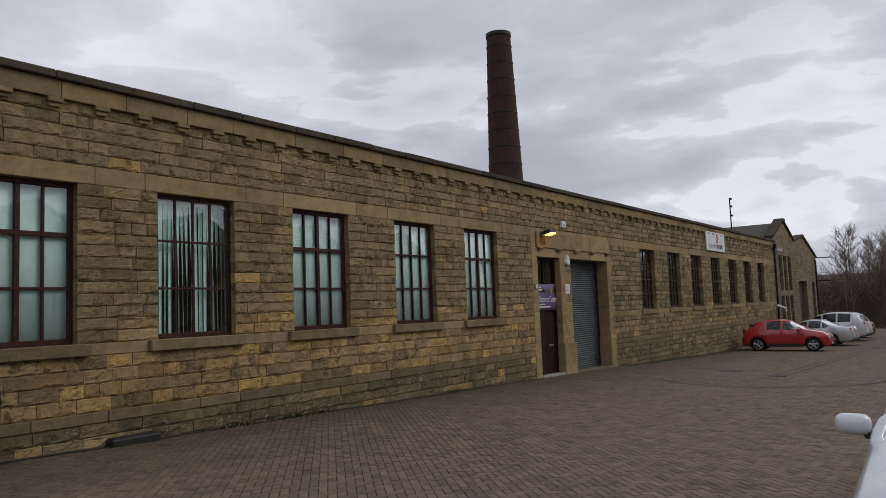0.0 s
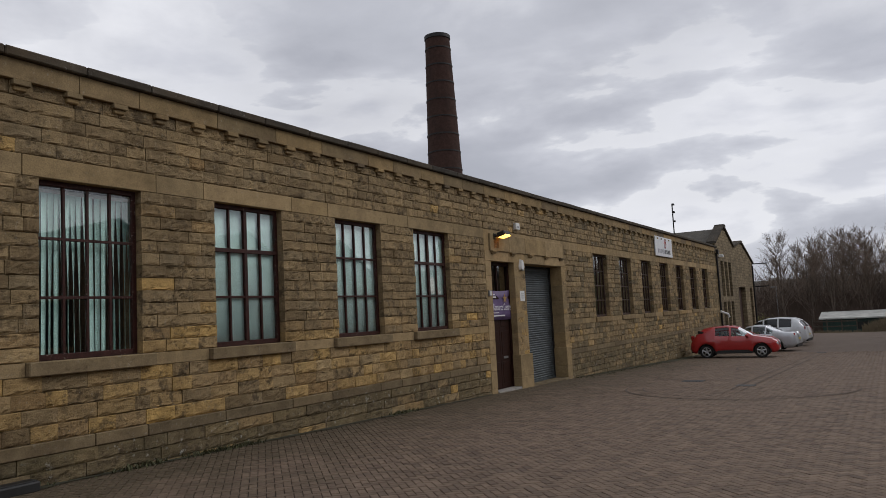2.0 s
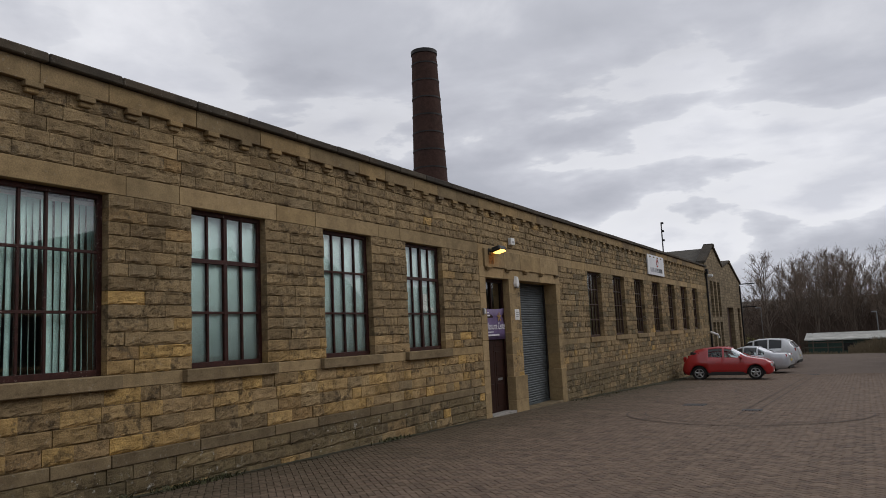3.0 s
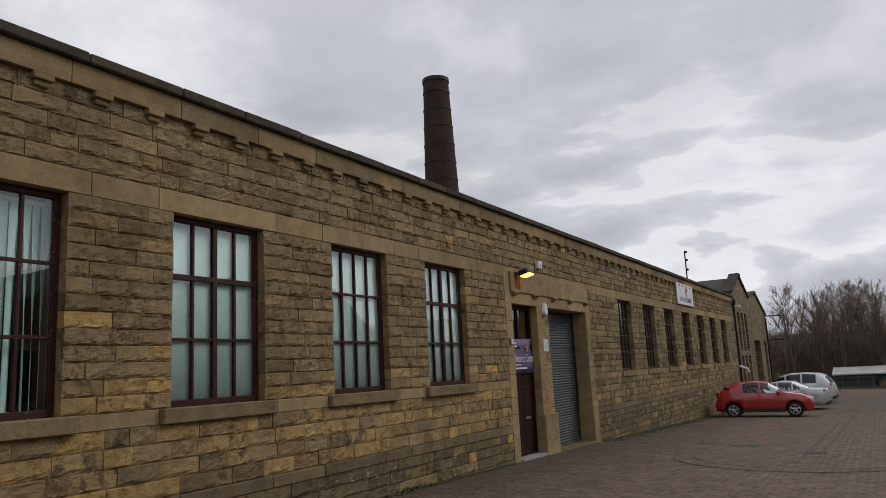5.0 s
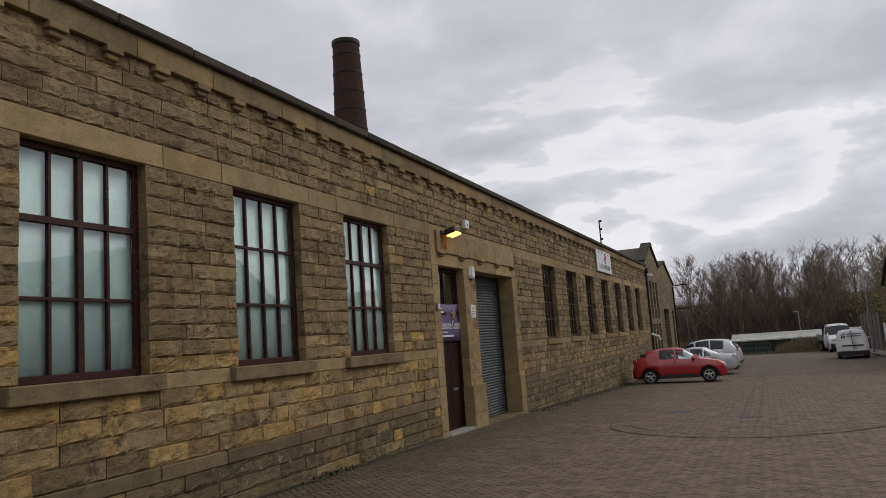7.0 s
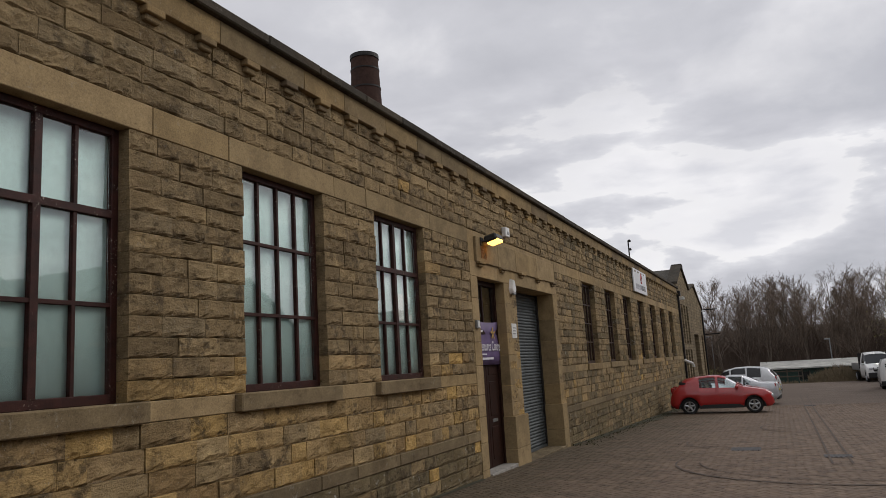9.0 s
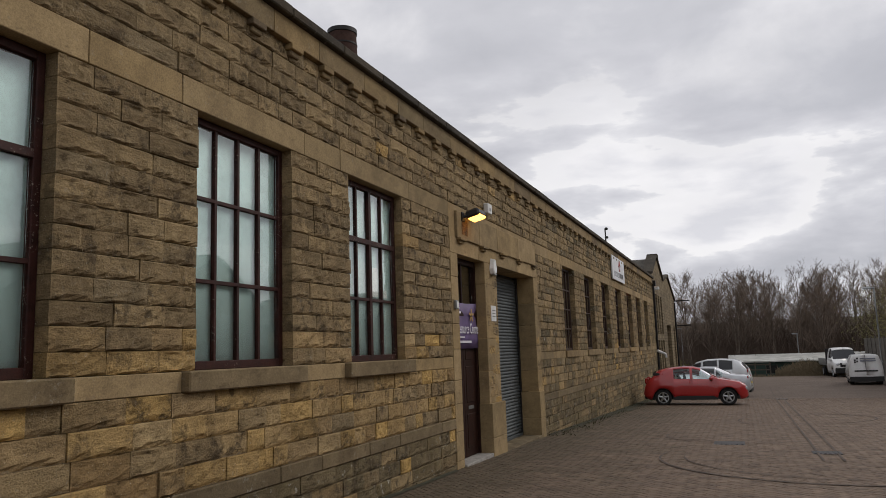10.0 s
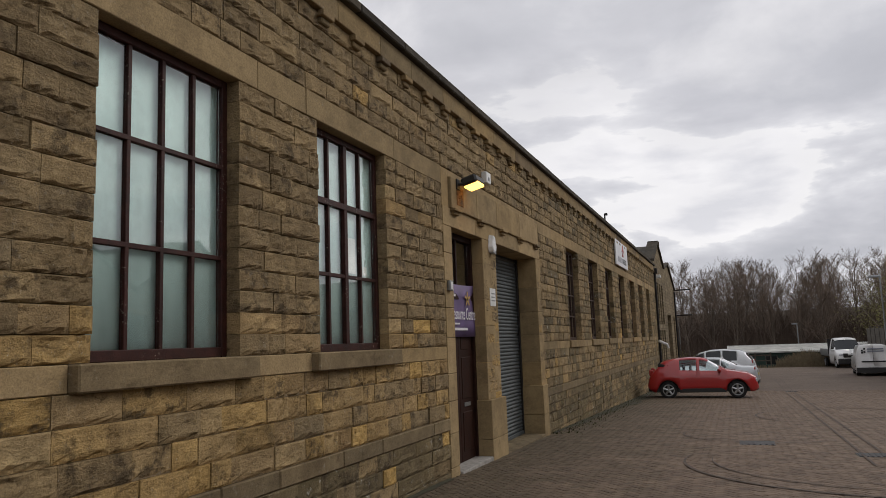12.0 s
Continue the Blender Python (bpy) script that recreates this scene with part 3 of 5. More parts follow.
def jamb_stack(y0, y1, z0, z1, out, depth, n):
    hs = [rng.uniform(0.8, 1.25) for _ in range(n)]
    tot = sum(hs)
    z = z0
    for h in hs:
        e = z + (z1 - z0) * h / tot
        boxed("jamb_stone", (-depth, out, y0, y1, z + 0.003, e - 0.003), ashlar, portal, 0.007)
        z = e


jamb_stack(DOOR_Y[0] - 0.34, DOOR_Y[0], -0.3, 3.52, 0.012, 0.45, 9)
jamb_stack(DOOR_Y[1], SHUT_Y[0], 0.86, 3.52, 0.012, 0.49, 5)
jamb_stack(DOOR_Y[1] - 0.04, SHUT_Y[0] + 0.06, -0.3, 0.86, 0.07, 0.49, 2)
jamb_stack(SHUT_Y[1], SHUT_Y[1] + 0.36, 0.86, 3.52, 0.012, 0.49, 5)
jamb_stack(SHUT_Y[1] - 0.06, SHUT_Y[1] + 0.36, -0.4, 0.86, 0.05, 0.49, 2)
ly = [DOOR_Y[0] - 0.34, 19.9, 21.0, 22.5, SHUT_Y[1] + 0.36]
for a, b in zip(ly, ly[1:]):
    boxed("lintel", (-0.49, 0.012, a + 0.003, b - 0.003, 3.52, 3.80), ashlar, portal, 0.006)
    boxed("panel_stone", (-0.3, 0.05 if a > 18.5 else 0.05, max(a, 18.72) + 0.003, min(b, 23.98) - 0.003, 3.80, 4.28), ashlar, portal, 0.01)
boxed("panel_stone", (-0.3, 0.0, DOOR_Y[0] - 0.34, 18.72, 3.80, 4.385), ashlar, portal, 0.006)
boxed("panel_stone", (-0.3, 0.0, 23.98, SHUT_Y[1] + 0.36, 3.80, 4.385), ashlar, portal, 0.006)
boxed("panel_stone", (-0.3, 0.0, 18.72, 23.98, 4.28, 4.385), ashlar, portal, 0.006)
for k in range(5):
    yk = 18.9 + k * 1.23
    bb = bmesh.new()
    block(bb, 0.0, 0.10, yk - 0.15, yk + 0.15, 3.76, 3.80, 0.006)
    block(bb, 0.0, 0.06, yk - 0.11, yk + 0.11, 3.71, 3.76, 0.008)
    part("bracket", bb, ashlar_dark, portal)
boxed("threshold", (-0.5, 0.06, DOOR_Y[0], DOOR_Y[1], -0.26, -0.03), surface("threshold_concrete", (0.34, 0.32, 0.29), 0.8, vary=0.4, scale=14), portal, 0.01)
boxed("threshold", (-0.55, 0.05, SHUT_Y[0], SHUT_Y[1], -0.4, -0.12), far_stone, portal, 0.01)

# ---- blinds, curtains, doors ----
def curtain(y0, y1, z0, z1, x, waves, amp, label):
    """A hanging cloth with soft upright folds."""
    n = 90
    v, f = [], []
    ph = rng.uniform(0, 6)
    for k in range(n + 1):
        u = k / n
        d = amp * (math.sin(u * waves * 6.283 + ph) + 0.4 * math.sin(u * waves * 14.1 + 2 * ph))
        y = y0 + (y1 - y0) * u
        dip = 0.05 * abs(math.sin(u * math.pi * 2))
        v += [(x + d * 1.3, y, z0), (x + d, y, (z0 + z1) / 2), (x + d * 0.5, y, z1 - dip)]
    for k in range(n):
        for j in range(2):
            a = k * 3 + j
            f.append((a, a + 3, a + 4, a + 1))
    ob = raw("curtain", v, f, net_cloth, smooth=True)
    sol = ob.modifiers.new("thickness", "SOLIDIFY")
    sol.thickness = 0.004
    return tagged(ob, label, "curtain", "pale curtains")


for n, (a, b) in enumerate(WIN_NEAR):
    if n != 1:
        curtain(a - 0.05, b + 0.05, Z_SB1 + 0.01, Z_LB0 - 0.03, -0.188, 5 if n != 3 else 7, 0.0018, "pale green-white cloth curtain hanging behind the window panes")
blind = tagged(empty("vertical_blind", pose(-0.28, WIN_NEAR[1][0], Z_SB1)), "pale green vertical blind with half its slats turned open", "blind")
boxed("head_rail", (-0.03, 0.03, -0.04, 1.55, 2.22, 2.27), white_plastic, blind, 0.004)
for k in range(18):
    ang = (8, 26, 10, 30, 6, 42, 52, 48, 42, 55, -4, 2, 6, 46, 58, 50, 44, 52)[k]
    sv, sf = [], []
    for j in range(9):
        a = radians(8 + (ang + 14 - 8) * min(1.0, 1.5 * (1 - j / 8)))
        zz_ = 0.02 + 2.20 * j / 8
        for e in (-0.045, 0.045):
            for d in (-0.0015, 0.0015):
                sv.append((d * math.cos(a) - e * math.sin(a), e * math.cos(a) + d * math.sin(a), zz_))
    for j in range(8):
        o = 4 * j
        sf += [(o, o + 2, o + 6, o + 4), (o + 1, o + 5, o + 7, o + 3), (o, o + 4, o + 5, o + 1), (o + 2, o + 3, o + 7, o + 6)]
    slat = raw("slat", sv, sf, blind_cloth, blind)
    slat.matrix_basis = pose(0, 0.04 + k * 0.086, 0, rng.uniform(-0.5, 0.5), rng.uniform(-0.4, 0.4), 0)

notice_paper = surface("paper", (0.75, 0.76, 0.74), 0.8, vary=0.05)
paper = tagged(boxed("paper_notice", (-0.168, -0.164, 15.83, 16.05, 2.62, 3.02), notice_paper, None, 0), "small white paper notice taped inside the pane", "notice")
tagged(boxed("paper_notice", (-0.168, -0.164, 16.22, 16.32, 2.62, 2.72), notice_paper, None, 0), "tiny white sticker inside the window pane", "notice")

door = tagged(empty("door_1", pose(-0.20, DOOR_Y[0], -0.03)), "closed dark brown panelled door with glazed transom", "door", kind="structure")
dw = DOOR_Y[1] - DOOR_Y[0]
fr = bmesh.new()
block(fr, -0.09, 0.02, 0, 0.08, 0, 3.55, 0.006)
block(fr, -0.09, 0.02, dw - 0.08, dw, 0, 3.55, 0.006)
block(fr, -0.09, 0.02, 0.08, dw - 0.08, 3.45, 3.55, 0.006)
block(fr, -0.09, 0.02, 0.08, dw - 0.08, 2.50, 2.60, 0.006)
block(fr, -0.07, 0.0, dw / 2 - 0.03, dw / 2 + 0.03, 2.6, 3.45, 0.006)
part("door_frame", fr, door_paint, door)
for a, b in ((0.085, dw / 2 - 0.003), (dw / 2 + 0.003, dw - 0.085)):
    leaf = boxed("door_leaf", (-0.07, -0.02, a, b, 0.005, 2.495), door_paint, door, 0.004)
    for z0, z1 in ((0.15, 0.75), (0.95, 1.6), (1.72, 2.4)):
        boxed("panel", (-0.03, -0.012, a + 0.1, b - 0.1, z0, z1), door_paint, leaf, 0.008)
boxed("letter_plate", (-0.025, -0.008, dw / 2 + 0.18, dw / 2 + 0.45, 0.83, 0.89), grey_metal, door, 0.003, "dull metal letter plate")
for a, b in ((0.09, dw / 2 - 0.035), (dw / 2 + 0.035, dw - 0.09)):
    g = boxed("pane", (-0.045, -0.04, a, b, 2.61, 3.44), pane_glass, door, 0)
    g.visible_shadow = False

shutter = tagged(empty("roller_shutter", pose(-0.44, SHUT_Y[0], -0.12)), "closed grey galvanised roller shutter in a stone opening", "roller shutter", kind="structure")
sw = SHUT_Y[1] - SHUT_Y[0]
nsl = 51
prof = []
for k in range(nsl):
    z0 = k * 3.6 / nsl
    h = 3.6 / nsl
    prof += [(0.0, z0), (0.004, z0 + 0.08 * h), (0.022, z0 + 0.35 * h), (0.022, z0 + 0.65 * h), (0.004, z0 + 0.92 * h)]
for k in range(nsl):
    p5 = prof[k * 5:k * 5 + 5] + [(0.0, (k + 1) * 3.6 / nsl)]
    v = [(x, 0.08, z) for x, z in p5] + [(x, sw - 0.08, z) for x, z in p5] + [(-0.03, 0.08, p5[0][1]), (-0.03, sw - 0.08, p5[0][1]), (-0.03, 0.08, p5[-1][1]), (-0.03, sw - 0.08, p5[-1][1])]
    f = [(i, i + 6, i + 7, i + 1) for i in range(5)] + [(12, 13, 6, 0), (5, 11, 15, 14)]
    raw("slat", v, f, shutter_steel, shutter)
boxed("guide_rail", (-0.05, 0.05, 0.0, 0.09, 0, 3.62), dark_metal, shutter, 0.004)
boxed("guide_rail", (-0.05, 0.05, sw - 0.09, sw, 0, 3.62), dark_metal, shutter, 0.004)
boxed("shutter_box", (-0.10, -0.02, 0.09, sw - 0.09, 3.61, 3.65), shutter_steel, shutter, 0.01)
boxed("bottom_rail", (-0.03, 0.045, 0.09, sw - 0.09, 0.0, 0.07), shutter_steel, shutter, 0.006)
# Unseen dark backing added to close the opening behind the shutter.
backing = tagged(boxed("wall_shutter_back", (-0.56, -0.52, SHUT_Y[0] - 0.3, SHUT_Y[1] + 0.3, -0.5, 3.9), interior_dark, None, 0), "unseen dark backing added behind the shutter", "wall", kind="structure")

# banner on the door
purple = surface("banner_purple", (0.13, 0.085, 0.20), 0.6, vary=0.3, scale=5)
banner_white = surface("banner_white_print", (0.70, 0.68, 0.72), 0.6, vary=0.1)
banner = tagged(empty("banner", pose(-0.165, DOOR_Y[0] + 0.03, 1.89)), "purple vinyl banner with white lettering tied over the door", "banner")
bw, bh = 1.38, 0.84
v, f = [], []
for i in range(25):
    for j in range(5):
        u, w = i / 24, j / 4
        v.append((0.012 * math.sin(u * 9 + w * 2) - 0.02 * w * (1 - w) + 0.01 * math.sin(w * 7), u * bw, w * bh - 0.03 * math.sin(u * math.pi) * w))
for i in range(24):
    for j in range(4):
        f.append((i * 5 + j, (i + 1) * 5 + j, (i + 1) * 5 + j + 1, i * 5 + j + 1))
sheet = raw("sheet", v, f, purple, banner, smooth=True)
sheet.modifiers.new("thickness", "SOLIDIFY").thickness = 0.003


def lettering(text, size, mat, parent, m, name="lettering", thick=0.002, squeeze=1.0):
    cu = bpy.data.curves.new(name, "FONT")
    cu.body, cu.size, cu.extrude = text, size, thick
    tmp = bpy.data.objects.new(name, cu)
    me = bpy.data.meshes.new_from_object(tmp)
    bpy.data.objects.remove(tmp)
    me.materials.clear()
    me.materials.append(mat)
    ob = new(name, me)
    ob.parent = parent
    ob.matrix_basis = m @ Matrix.Diagonal((squeeze, 1, 1, 1))
    return ob


FACE = Matrix(((0, 0, 1, 0), (1, 0, 0, 0), (0, 1, 0, 0), (0, 0, 0, 1)))
lettering("Resource Centre", 0.27, banner_white, banner, pose(0.026, 0.24, 0.27) @ FACE, squeeze=0.585)
for y0, y1, z0, z1 in ((0.08, 0.95, 0.10, 0.14), (0.08, 0.6, 0.19, 0.215), (0.08, 0.45, 0.62, 0.66), (0.08, 0.38, 0.70, 0.73)):
    boxed("print_line", (0.022, 0.026, y0, y1, z0, z1), banner_white, banner, 0)
star = bmesh.new()
for k in range(5):
    ang = k * 72
    block(star, 0.022, 0.026, 0.98, 1.02, 0.60, 0.72, 0)
    bmesh.ops.rotate(star, verts=star.verts[-8:], cent=(0.024, 1.0, 0.60), matrix=Matrix.Rotation(radians(ang), 3, "X"))
part("emblem", star, surface("banner_ochre", (0.45, 0.28, 0.08), 0.6, vary=0.1), banner, "small ochre star emblem")

# ---- fittings on the wall ----
flood = tagged(empty("floodlight", pose(0.05, 19.12, 4.14)), "black wall floodlight glowing sodium yellow over the door", "wall light")
tb = bmesh.new()
tube(tb, [(0, -0.12, 0.06), (0.10, -0.06, 0.08)], 0.025, 8)
block(tb, 0, 0.02, -0.19, -0.05, -0.02, 0.14, 0.006)
part("bracket", tb, dark_metal, flood)
hb = bmesh.new()
tilt = Matrix.Rotation(radians(-14), 4, "Y")
block(hb, 0.04, 0.30, -0.10, 0.32, 0.06, 0.19, 0.03, tilt)
part("housing", hb, black_plastic, flood)
lb = bmesh.new()
block(lb, 0.08, 0.31, -0.05, 0.27, 0.035, 0.085, 0.015, tilt, 2)
part("lens", lb, lamp_glow, flood, "glowing yellow lens")
rust = tagged(boxed("rust_stain", (0.0505, 0.0545, 18.95, 19.25, 3.88, 4.16), stone_material("rust_streaked_stone", ((0.26, 0.12, 0.04), (0.22, 0.12, 0.05)), 0.2), None, 0), "orange rust stain below the floodlight", "stain", kind="structure")
alarm = tagged(empty("sensor_box", pose(0.0, 20.35, 4.49)), "small white sensor box fixed to the stone wall", "sensor")
boxed("housing", (0.0, 0.10, 0, 0.24, 0, 0.20), white_plastic, alarm, 0.012)
boxed("lens", (0.10, 0.108, 0.08, 0.16, 0.05, 0.11), grey_metal, alarm, 0.002)
bell = tagged(empty("alarm_siren", pose(0.012, 20.50, 3.27)), "white rounded alarm siren box on the stone pier", "alarm")
ab = bmesh.new()
prof_ = [(0.05, 0.04), (0.25, 0.04), (0.29, 0.14), (0.21, 0.36), (0.09, 0.36), (0.01, 0.14)]
lo_ = [ab.verts.new((0.0, y, z)) for y, z in prof_]
hi_ = [ab.verts.new((0.085, 0.15 + (y - 0.15) * 0.78, 0.19 + (z - 0.19) * 0.84)) for y, z in prof_]
ab.faces.new(hi_)
ab.faces.new(lo_[::-1])
for i in range(6):
    ab.faces.new((lo_[i], lo_[(i + 1) % 6], hi_[(i + 1) % 6], hi_[i]))
bmesh.ops.bevel(ab, geom=list(ab.edges), offset=0.012, segments=2, affect="EDGES")
part("cover", ab, white_plastic, bell)
boxed("strobe", (0.02, 0.09, 0.08, 0.22, 0.02, 0.06), grey_metal, bell, 0.01)
plate = tagged(empty("wall_notice", pose(0.012, 20.50, 2.40)), "white notice plate screwed to the stone pier", "notice")
boxed("plate", (0, 0.012, 0, 0.30, 0, 0.30), white_plastic, plate, 0.003)
for z0 in (0.08, 0.14, 0.20):
    boxed("print_line", (0.012, 0.016, 0.06, 0.24, z0, z0 + 0.02), surface("print_grey", (0.3, 0.3, 0.3), 0.7), plate, 0)
inter = tagged(empty("door_entry_box", pose(0.012, 18.50, 2.55)), "small grey entry box on the door jamb", "intercom")
boxed("housing", (0, 0.05, 0, 0.13, 0, 0.15), grey_metal, inter, 0.01)
boxed("cover", (0.05, 0.056, 0.02, 0.11, 0.02, 0.13), white_plastic, inter, 0.004)

sign = tagged(empty("company_sign", pose(0.035, 35.6, 4.43)), "white board sign with red emblem and dark bars of lettering", "sign")
boxed("board", (0, 0.05, 0, 3.15, 0, 0.94), surface("sign_white", (0.70, 0.71, 0.72), 0.4, vary=0.12, scale=2), sign, 0.006)
red_print = surface("sign_red", (0.50, 0.12, 0.11), 0.5, vary=0.1)
eb = bmesh.new()
tube(eb, [(0.052, 1.72, 0.42), (0.052, 1.62, 0.62), (0.052, 1.78, 0.80), (0.052, 1.95, 0.62), (0.052, 1.84, 0.42)], 0.03, 6)
part("emblem", eb, red_print, sign, "red loop emblem")
for k in range(9):
    y0 = 0.45 + k * 0.26
    boxed("letter_bar", (0.05, 0.054, y0, y0 + 0.18, 0.14, 0.34), surface("sign_pale_grey", (0.35, 0.35, 0.38), 0.5) if k < 5 else black_plastic, sign, 0)

mast = tagged(empty("camera_mast", pose(-2.34, 49.76, 7.25)), "thin roof mast carrying two security cameras", "camera mast")
mb = bmesh.new()
tube(mb, [(0, 0, -1.95), (0, 0, 1.40)], 0.04, 8)
part("pole", mb, dark_metal, mast)
for z0, s in ((1.36, -1), (0.85, -1), (0.25, -1)):
    cbm = bmesh.new()
    tube(cbm, [(0, 0, z0), (0.1, 0.18 * s, z0)], 0.02, 6)
    block(cbm, 0.02, 0.17, 0.12 * s - 0.13, 0.12 * s + 0.10, z0 - 0.06, z0 + 0.06, 0.02)
    part("security_camera", cbm, dark_metal, mast)
cowl = tagged(empty("roof_vent", pose(-0.9, 7.95, 5.35)), "small silver roof vent with a flat cap", "roof vent")
tb = bmesh.new()
tube(tb, [(0, 0, 0), (0, 0, 0.46)], 0.09, 14)
part("pipe", tb, grey_metal, cowl)
tb = bmesh.new()
tube(tb, [(0, 0, 0.50), (0, 0, 0.58), (0, 0, 0.60)], [0.17, 0.17, 0.12], 16)
part("cap", tb, grey_metal, cowl)
dp = tagged(empty("downpipe", pose(0.09, 50.2, 0)), "dark iron downpipe at the end of the mill wall", "downpipe")
tb = bmesh.new()
tube(tb, [(0, 0, -0.6), (0, 0, 5.2)], 0.06, 10)
part("pipe", tb, dark_metal, dp)
boxed("hopper", (-0.09, 0.14, -0.16, 0.16, 5.15, 5.45), dark_metal, dp, 0.02)
wp = tagged(empty("white_pipe", pose(0.1, 49.9, 1.3)), "short white plastic pipe angled down the wall", "pipe")
tb = bmesh.new()
tube(tb, [(0, 0, 0.2), (0.35, 0.5, 0.0), (0.4, 0.55, -0.2)], 0.07, 10)
part("pipe", tb, white_plastic, wp)

# ---- chimney ----
CH = (-19.9, 49.9)
chim = tagged(empty("mill_chimney", pose(CH[0] + 0.36, CH[1] + 0.25, -0.8, 0.3, -0.4, 0)), "tall tapering dark brick mill chimney with iron bands", "chimney")


def ch_r(z):
    return 1.82 - (z + 0.8) * (1.82 - 0.97) / 25.2


tb = bmesh.new()
zs = [i * 25.2 / 40 for i in range(41)]
tube(tb, [(0, 0, z) for z in zs], [ch_r(z - 0.8) for z in zs], 40, cap=False)
tube(tb, [(0, 0, 25.2), (0, 0, 23.0)], [0.78, 0.8], 40, cap=False)
part("shaft", tb, chimney_brick, chim, smooth=True)
for k in range(14):
    z = 24.05 - k * 1.4
    r = ch_r(z - 0.8)
    tb = bmesh.new()
    tube(tb, [(0, 0, z), (0, 0, z), (0, 0, z + 0.10), (0, 0, z + 0.10)], [r, r + 0.035, r + 0.035, r], 40, cap=False)
    part("iron_band", tb, dark_metal, chim)
tb = bmesh.new()
tube(tb, [(0, 0, 24.90), (0, 0, 24.93), (0, 0, 25.22), (0, 0, 25.24)], [0.98, 1.04, 1.04, 0.81], 40, cap=False)
part("cap_ring", tb, dark_metal, chim)

# ---- gabled buildings beyond the mill ----
gable_wall = bmesh.new()
GH = [(51.75, 52.75, 2.45, 4.8), (53.15, 54.15, 2.45, 4.8), (54.55, 55.55, 2.45, 4.8),
      (51.75, 52.75, 0.0, 2.1), (53.15, 54.15, -0.65, 2.1), (54.55, 55.55, 0.0, 2.1),
      (57.9, 60.9, -0.8, 3.12), (63.0, 64.2, -0.8, 3.12)]
wall_with_openings(gable_wall, 50.35, 65.3, -1.4, 5.1, -0.45, 0.0, GH)


def prism(bm, outline, x0, x1):
    a = [bm.verts.new((x0, y, z)) for y, z in outline]
    b = [bm.verts.new((x1, y, z)) for y, z in outline]
    bm.faces.new(a[::-1])
    bm.faces.new(b)
    n = len(outline)
    for i in range(n):
        bm.faces.new((a[i], a[(i + 1) % n], b[(i + 1) % n], b[i]))
    return bm


prism(gable_wall, [(50.35, 5.1), (65.3, 5.1), (60.3, 6.52), (57.0, 5.95), (53.6, 7.22), (50.35, 5.9)], -0.45, 0.0)
gables = tagged(empty("gabled_shed"), "two-gabled grey stone building joined to the mill", "building")
gw = part("wall", gable_wall, far_stone, gables)
for (ya, za), (yb, zb) in (((50.3, 5.88), (53.6, 7.24)), ((53.6, 7.24), (57.0, 5.97)), ((57.0, 5.97), (60.3, 6.54)), ((60.3, 6.54), (65.5, 5.06))):
    prism(bm := bmesh.new(), [(ya, za), (yb, zb), (yb, zb + 0.14), (ya, za + 0.14)], -0.5, 0.10)
    part("coping", bm, coping_stone, gables)
boxed("apex_stone", (-0.5, 0.13, 53.45, 54.05, 7.08, 7.38), coping_stone, gables, 0.03)
boxed("apex_stone", (-0.5, 0.13, 60.0, 60.6, 6.42, 6.66), coping_stone, gables, 0.03)
for ridge, lo, hi in (((53.6, 7.1), (50.35, 5.75), (57.0, 5.85)), ((60.3, 6.4), (57.0, 5.85), (65.3, 4.95))):
    prism(bm := bmesh.new(), [lo, hi, ridge], -18, -0.46)
    part("roof", bm, slate, gables)
boxed("wall", (-18, -0.46, 65.0, 65.3, -1.4, 4.95), far_stone, gables, 0)
glass_dark = surface("old_window_dark", (0.02, 0.022, 0.022), 0.15, vary=0.2)
for a, b, c, d in GH[:6]:
    win = boxed("window", (-0.25, -0.2, a, b, max(c, -0.6), d), glass_dark, gables, 0.003)
    wf = bmesh.new()
    for yy in (a + 0.04, (a + b) / 2, b - 0.04):
        block(wf, -0.2, -0.15, yy - 0.03, yy + 0.03, c, d)
    for q in (0.02, 0.34, 0.67, 0.98):
        block(wf, -0.2, -0.155, a, b, c + (d - c) * q - 0.02, c + (d - c) * q + 0.02)
    part("frame", wf, wood_dark, win)
for a, b, c, d in GH[6:]:
    boxed("door", (-0.36, -0.3, a, b, c, d), wood_dark, gables, 0.01)
for zz in (5.05, 3.2):
    tb = bmesh.new()
    tube(tb, [(-0.1, 65.15, zz), (1.15, 65.15, zz)], 0.045, 6)
    part("bracket_bar", tb, dark_metal, gables)
tb = bmesh.new()
tube(tb, [(0.06, 64.9, -0.8), (0.06, 64.9, 4.9)], 0.06, 8)
part("downpipe", tb, dark_metal, gables)
boxed("wall_lamp", (0.0, 0.3, 51.2, 51.5, 5.0, 5.18), white_plastic, gables, 0.03)


# ---- vehicles ----
def paint(name, colour, metal=0.0):
    return surface(name, colour, 0.32, metal, vary=0.08, scale=2, coat=0.8)


car_glass = glass_material("car_glass", (0.36, 0.42, 0.42))
dark_glass = surface("privacy_glass", (0.012, 0.014, 0.016), 0.14, vary=0.1, spec=0.6)
rubber = surface("tyre_rubber", (0.016, 0.016, 0.016), 0.85, vary=0.3)
alloy = surface("alloy_wheel", (0.45, 0.46, 0.47), 0.35, 0.8, vary=0.15)
lamp_clear = surface("headlamp_glass", (0.60, 0.62, 0.64), 0.12, 0.3, vary=0.1)
lamp_red = surface("tail_lamp_red", (0.30, 0.015, 0.012), 0.2, vary=0.1)
trim_black = surface("trim_black", (0.02, 0.02, 0.02), 0.6, vary=0.2)
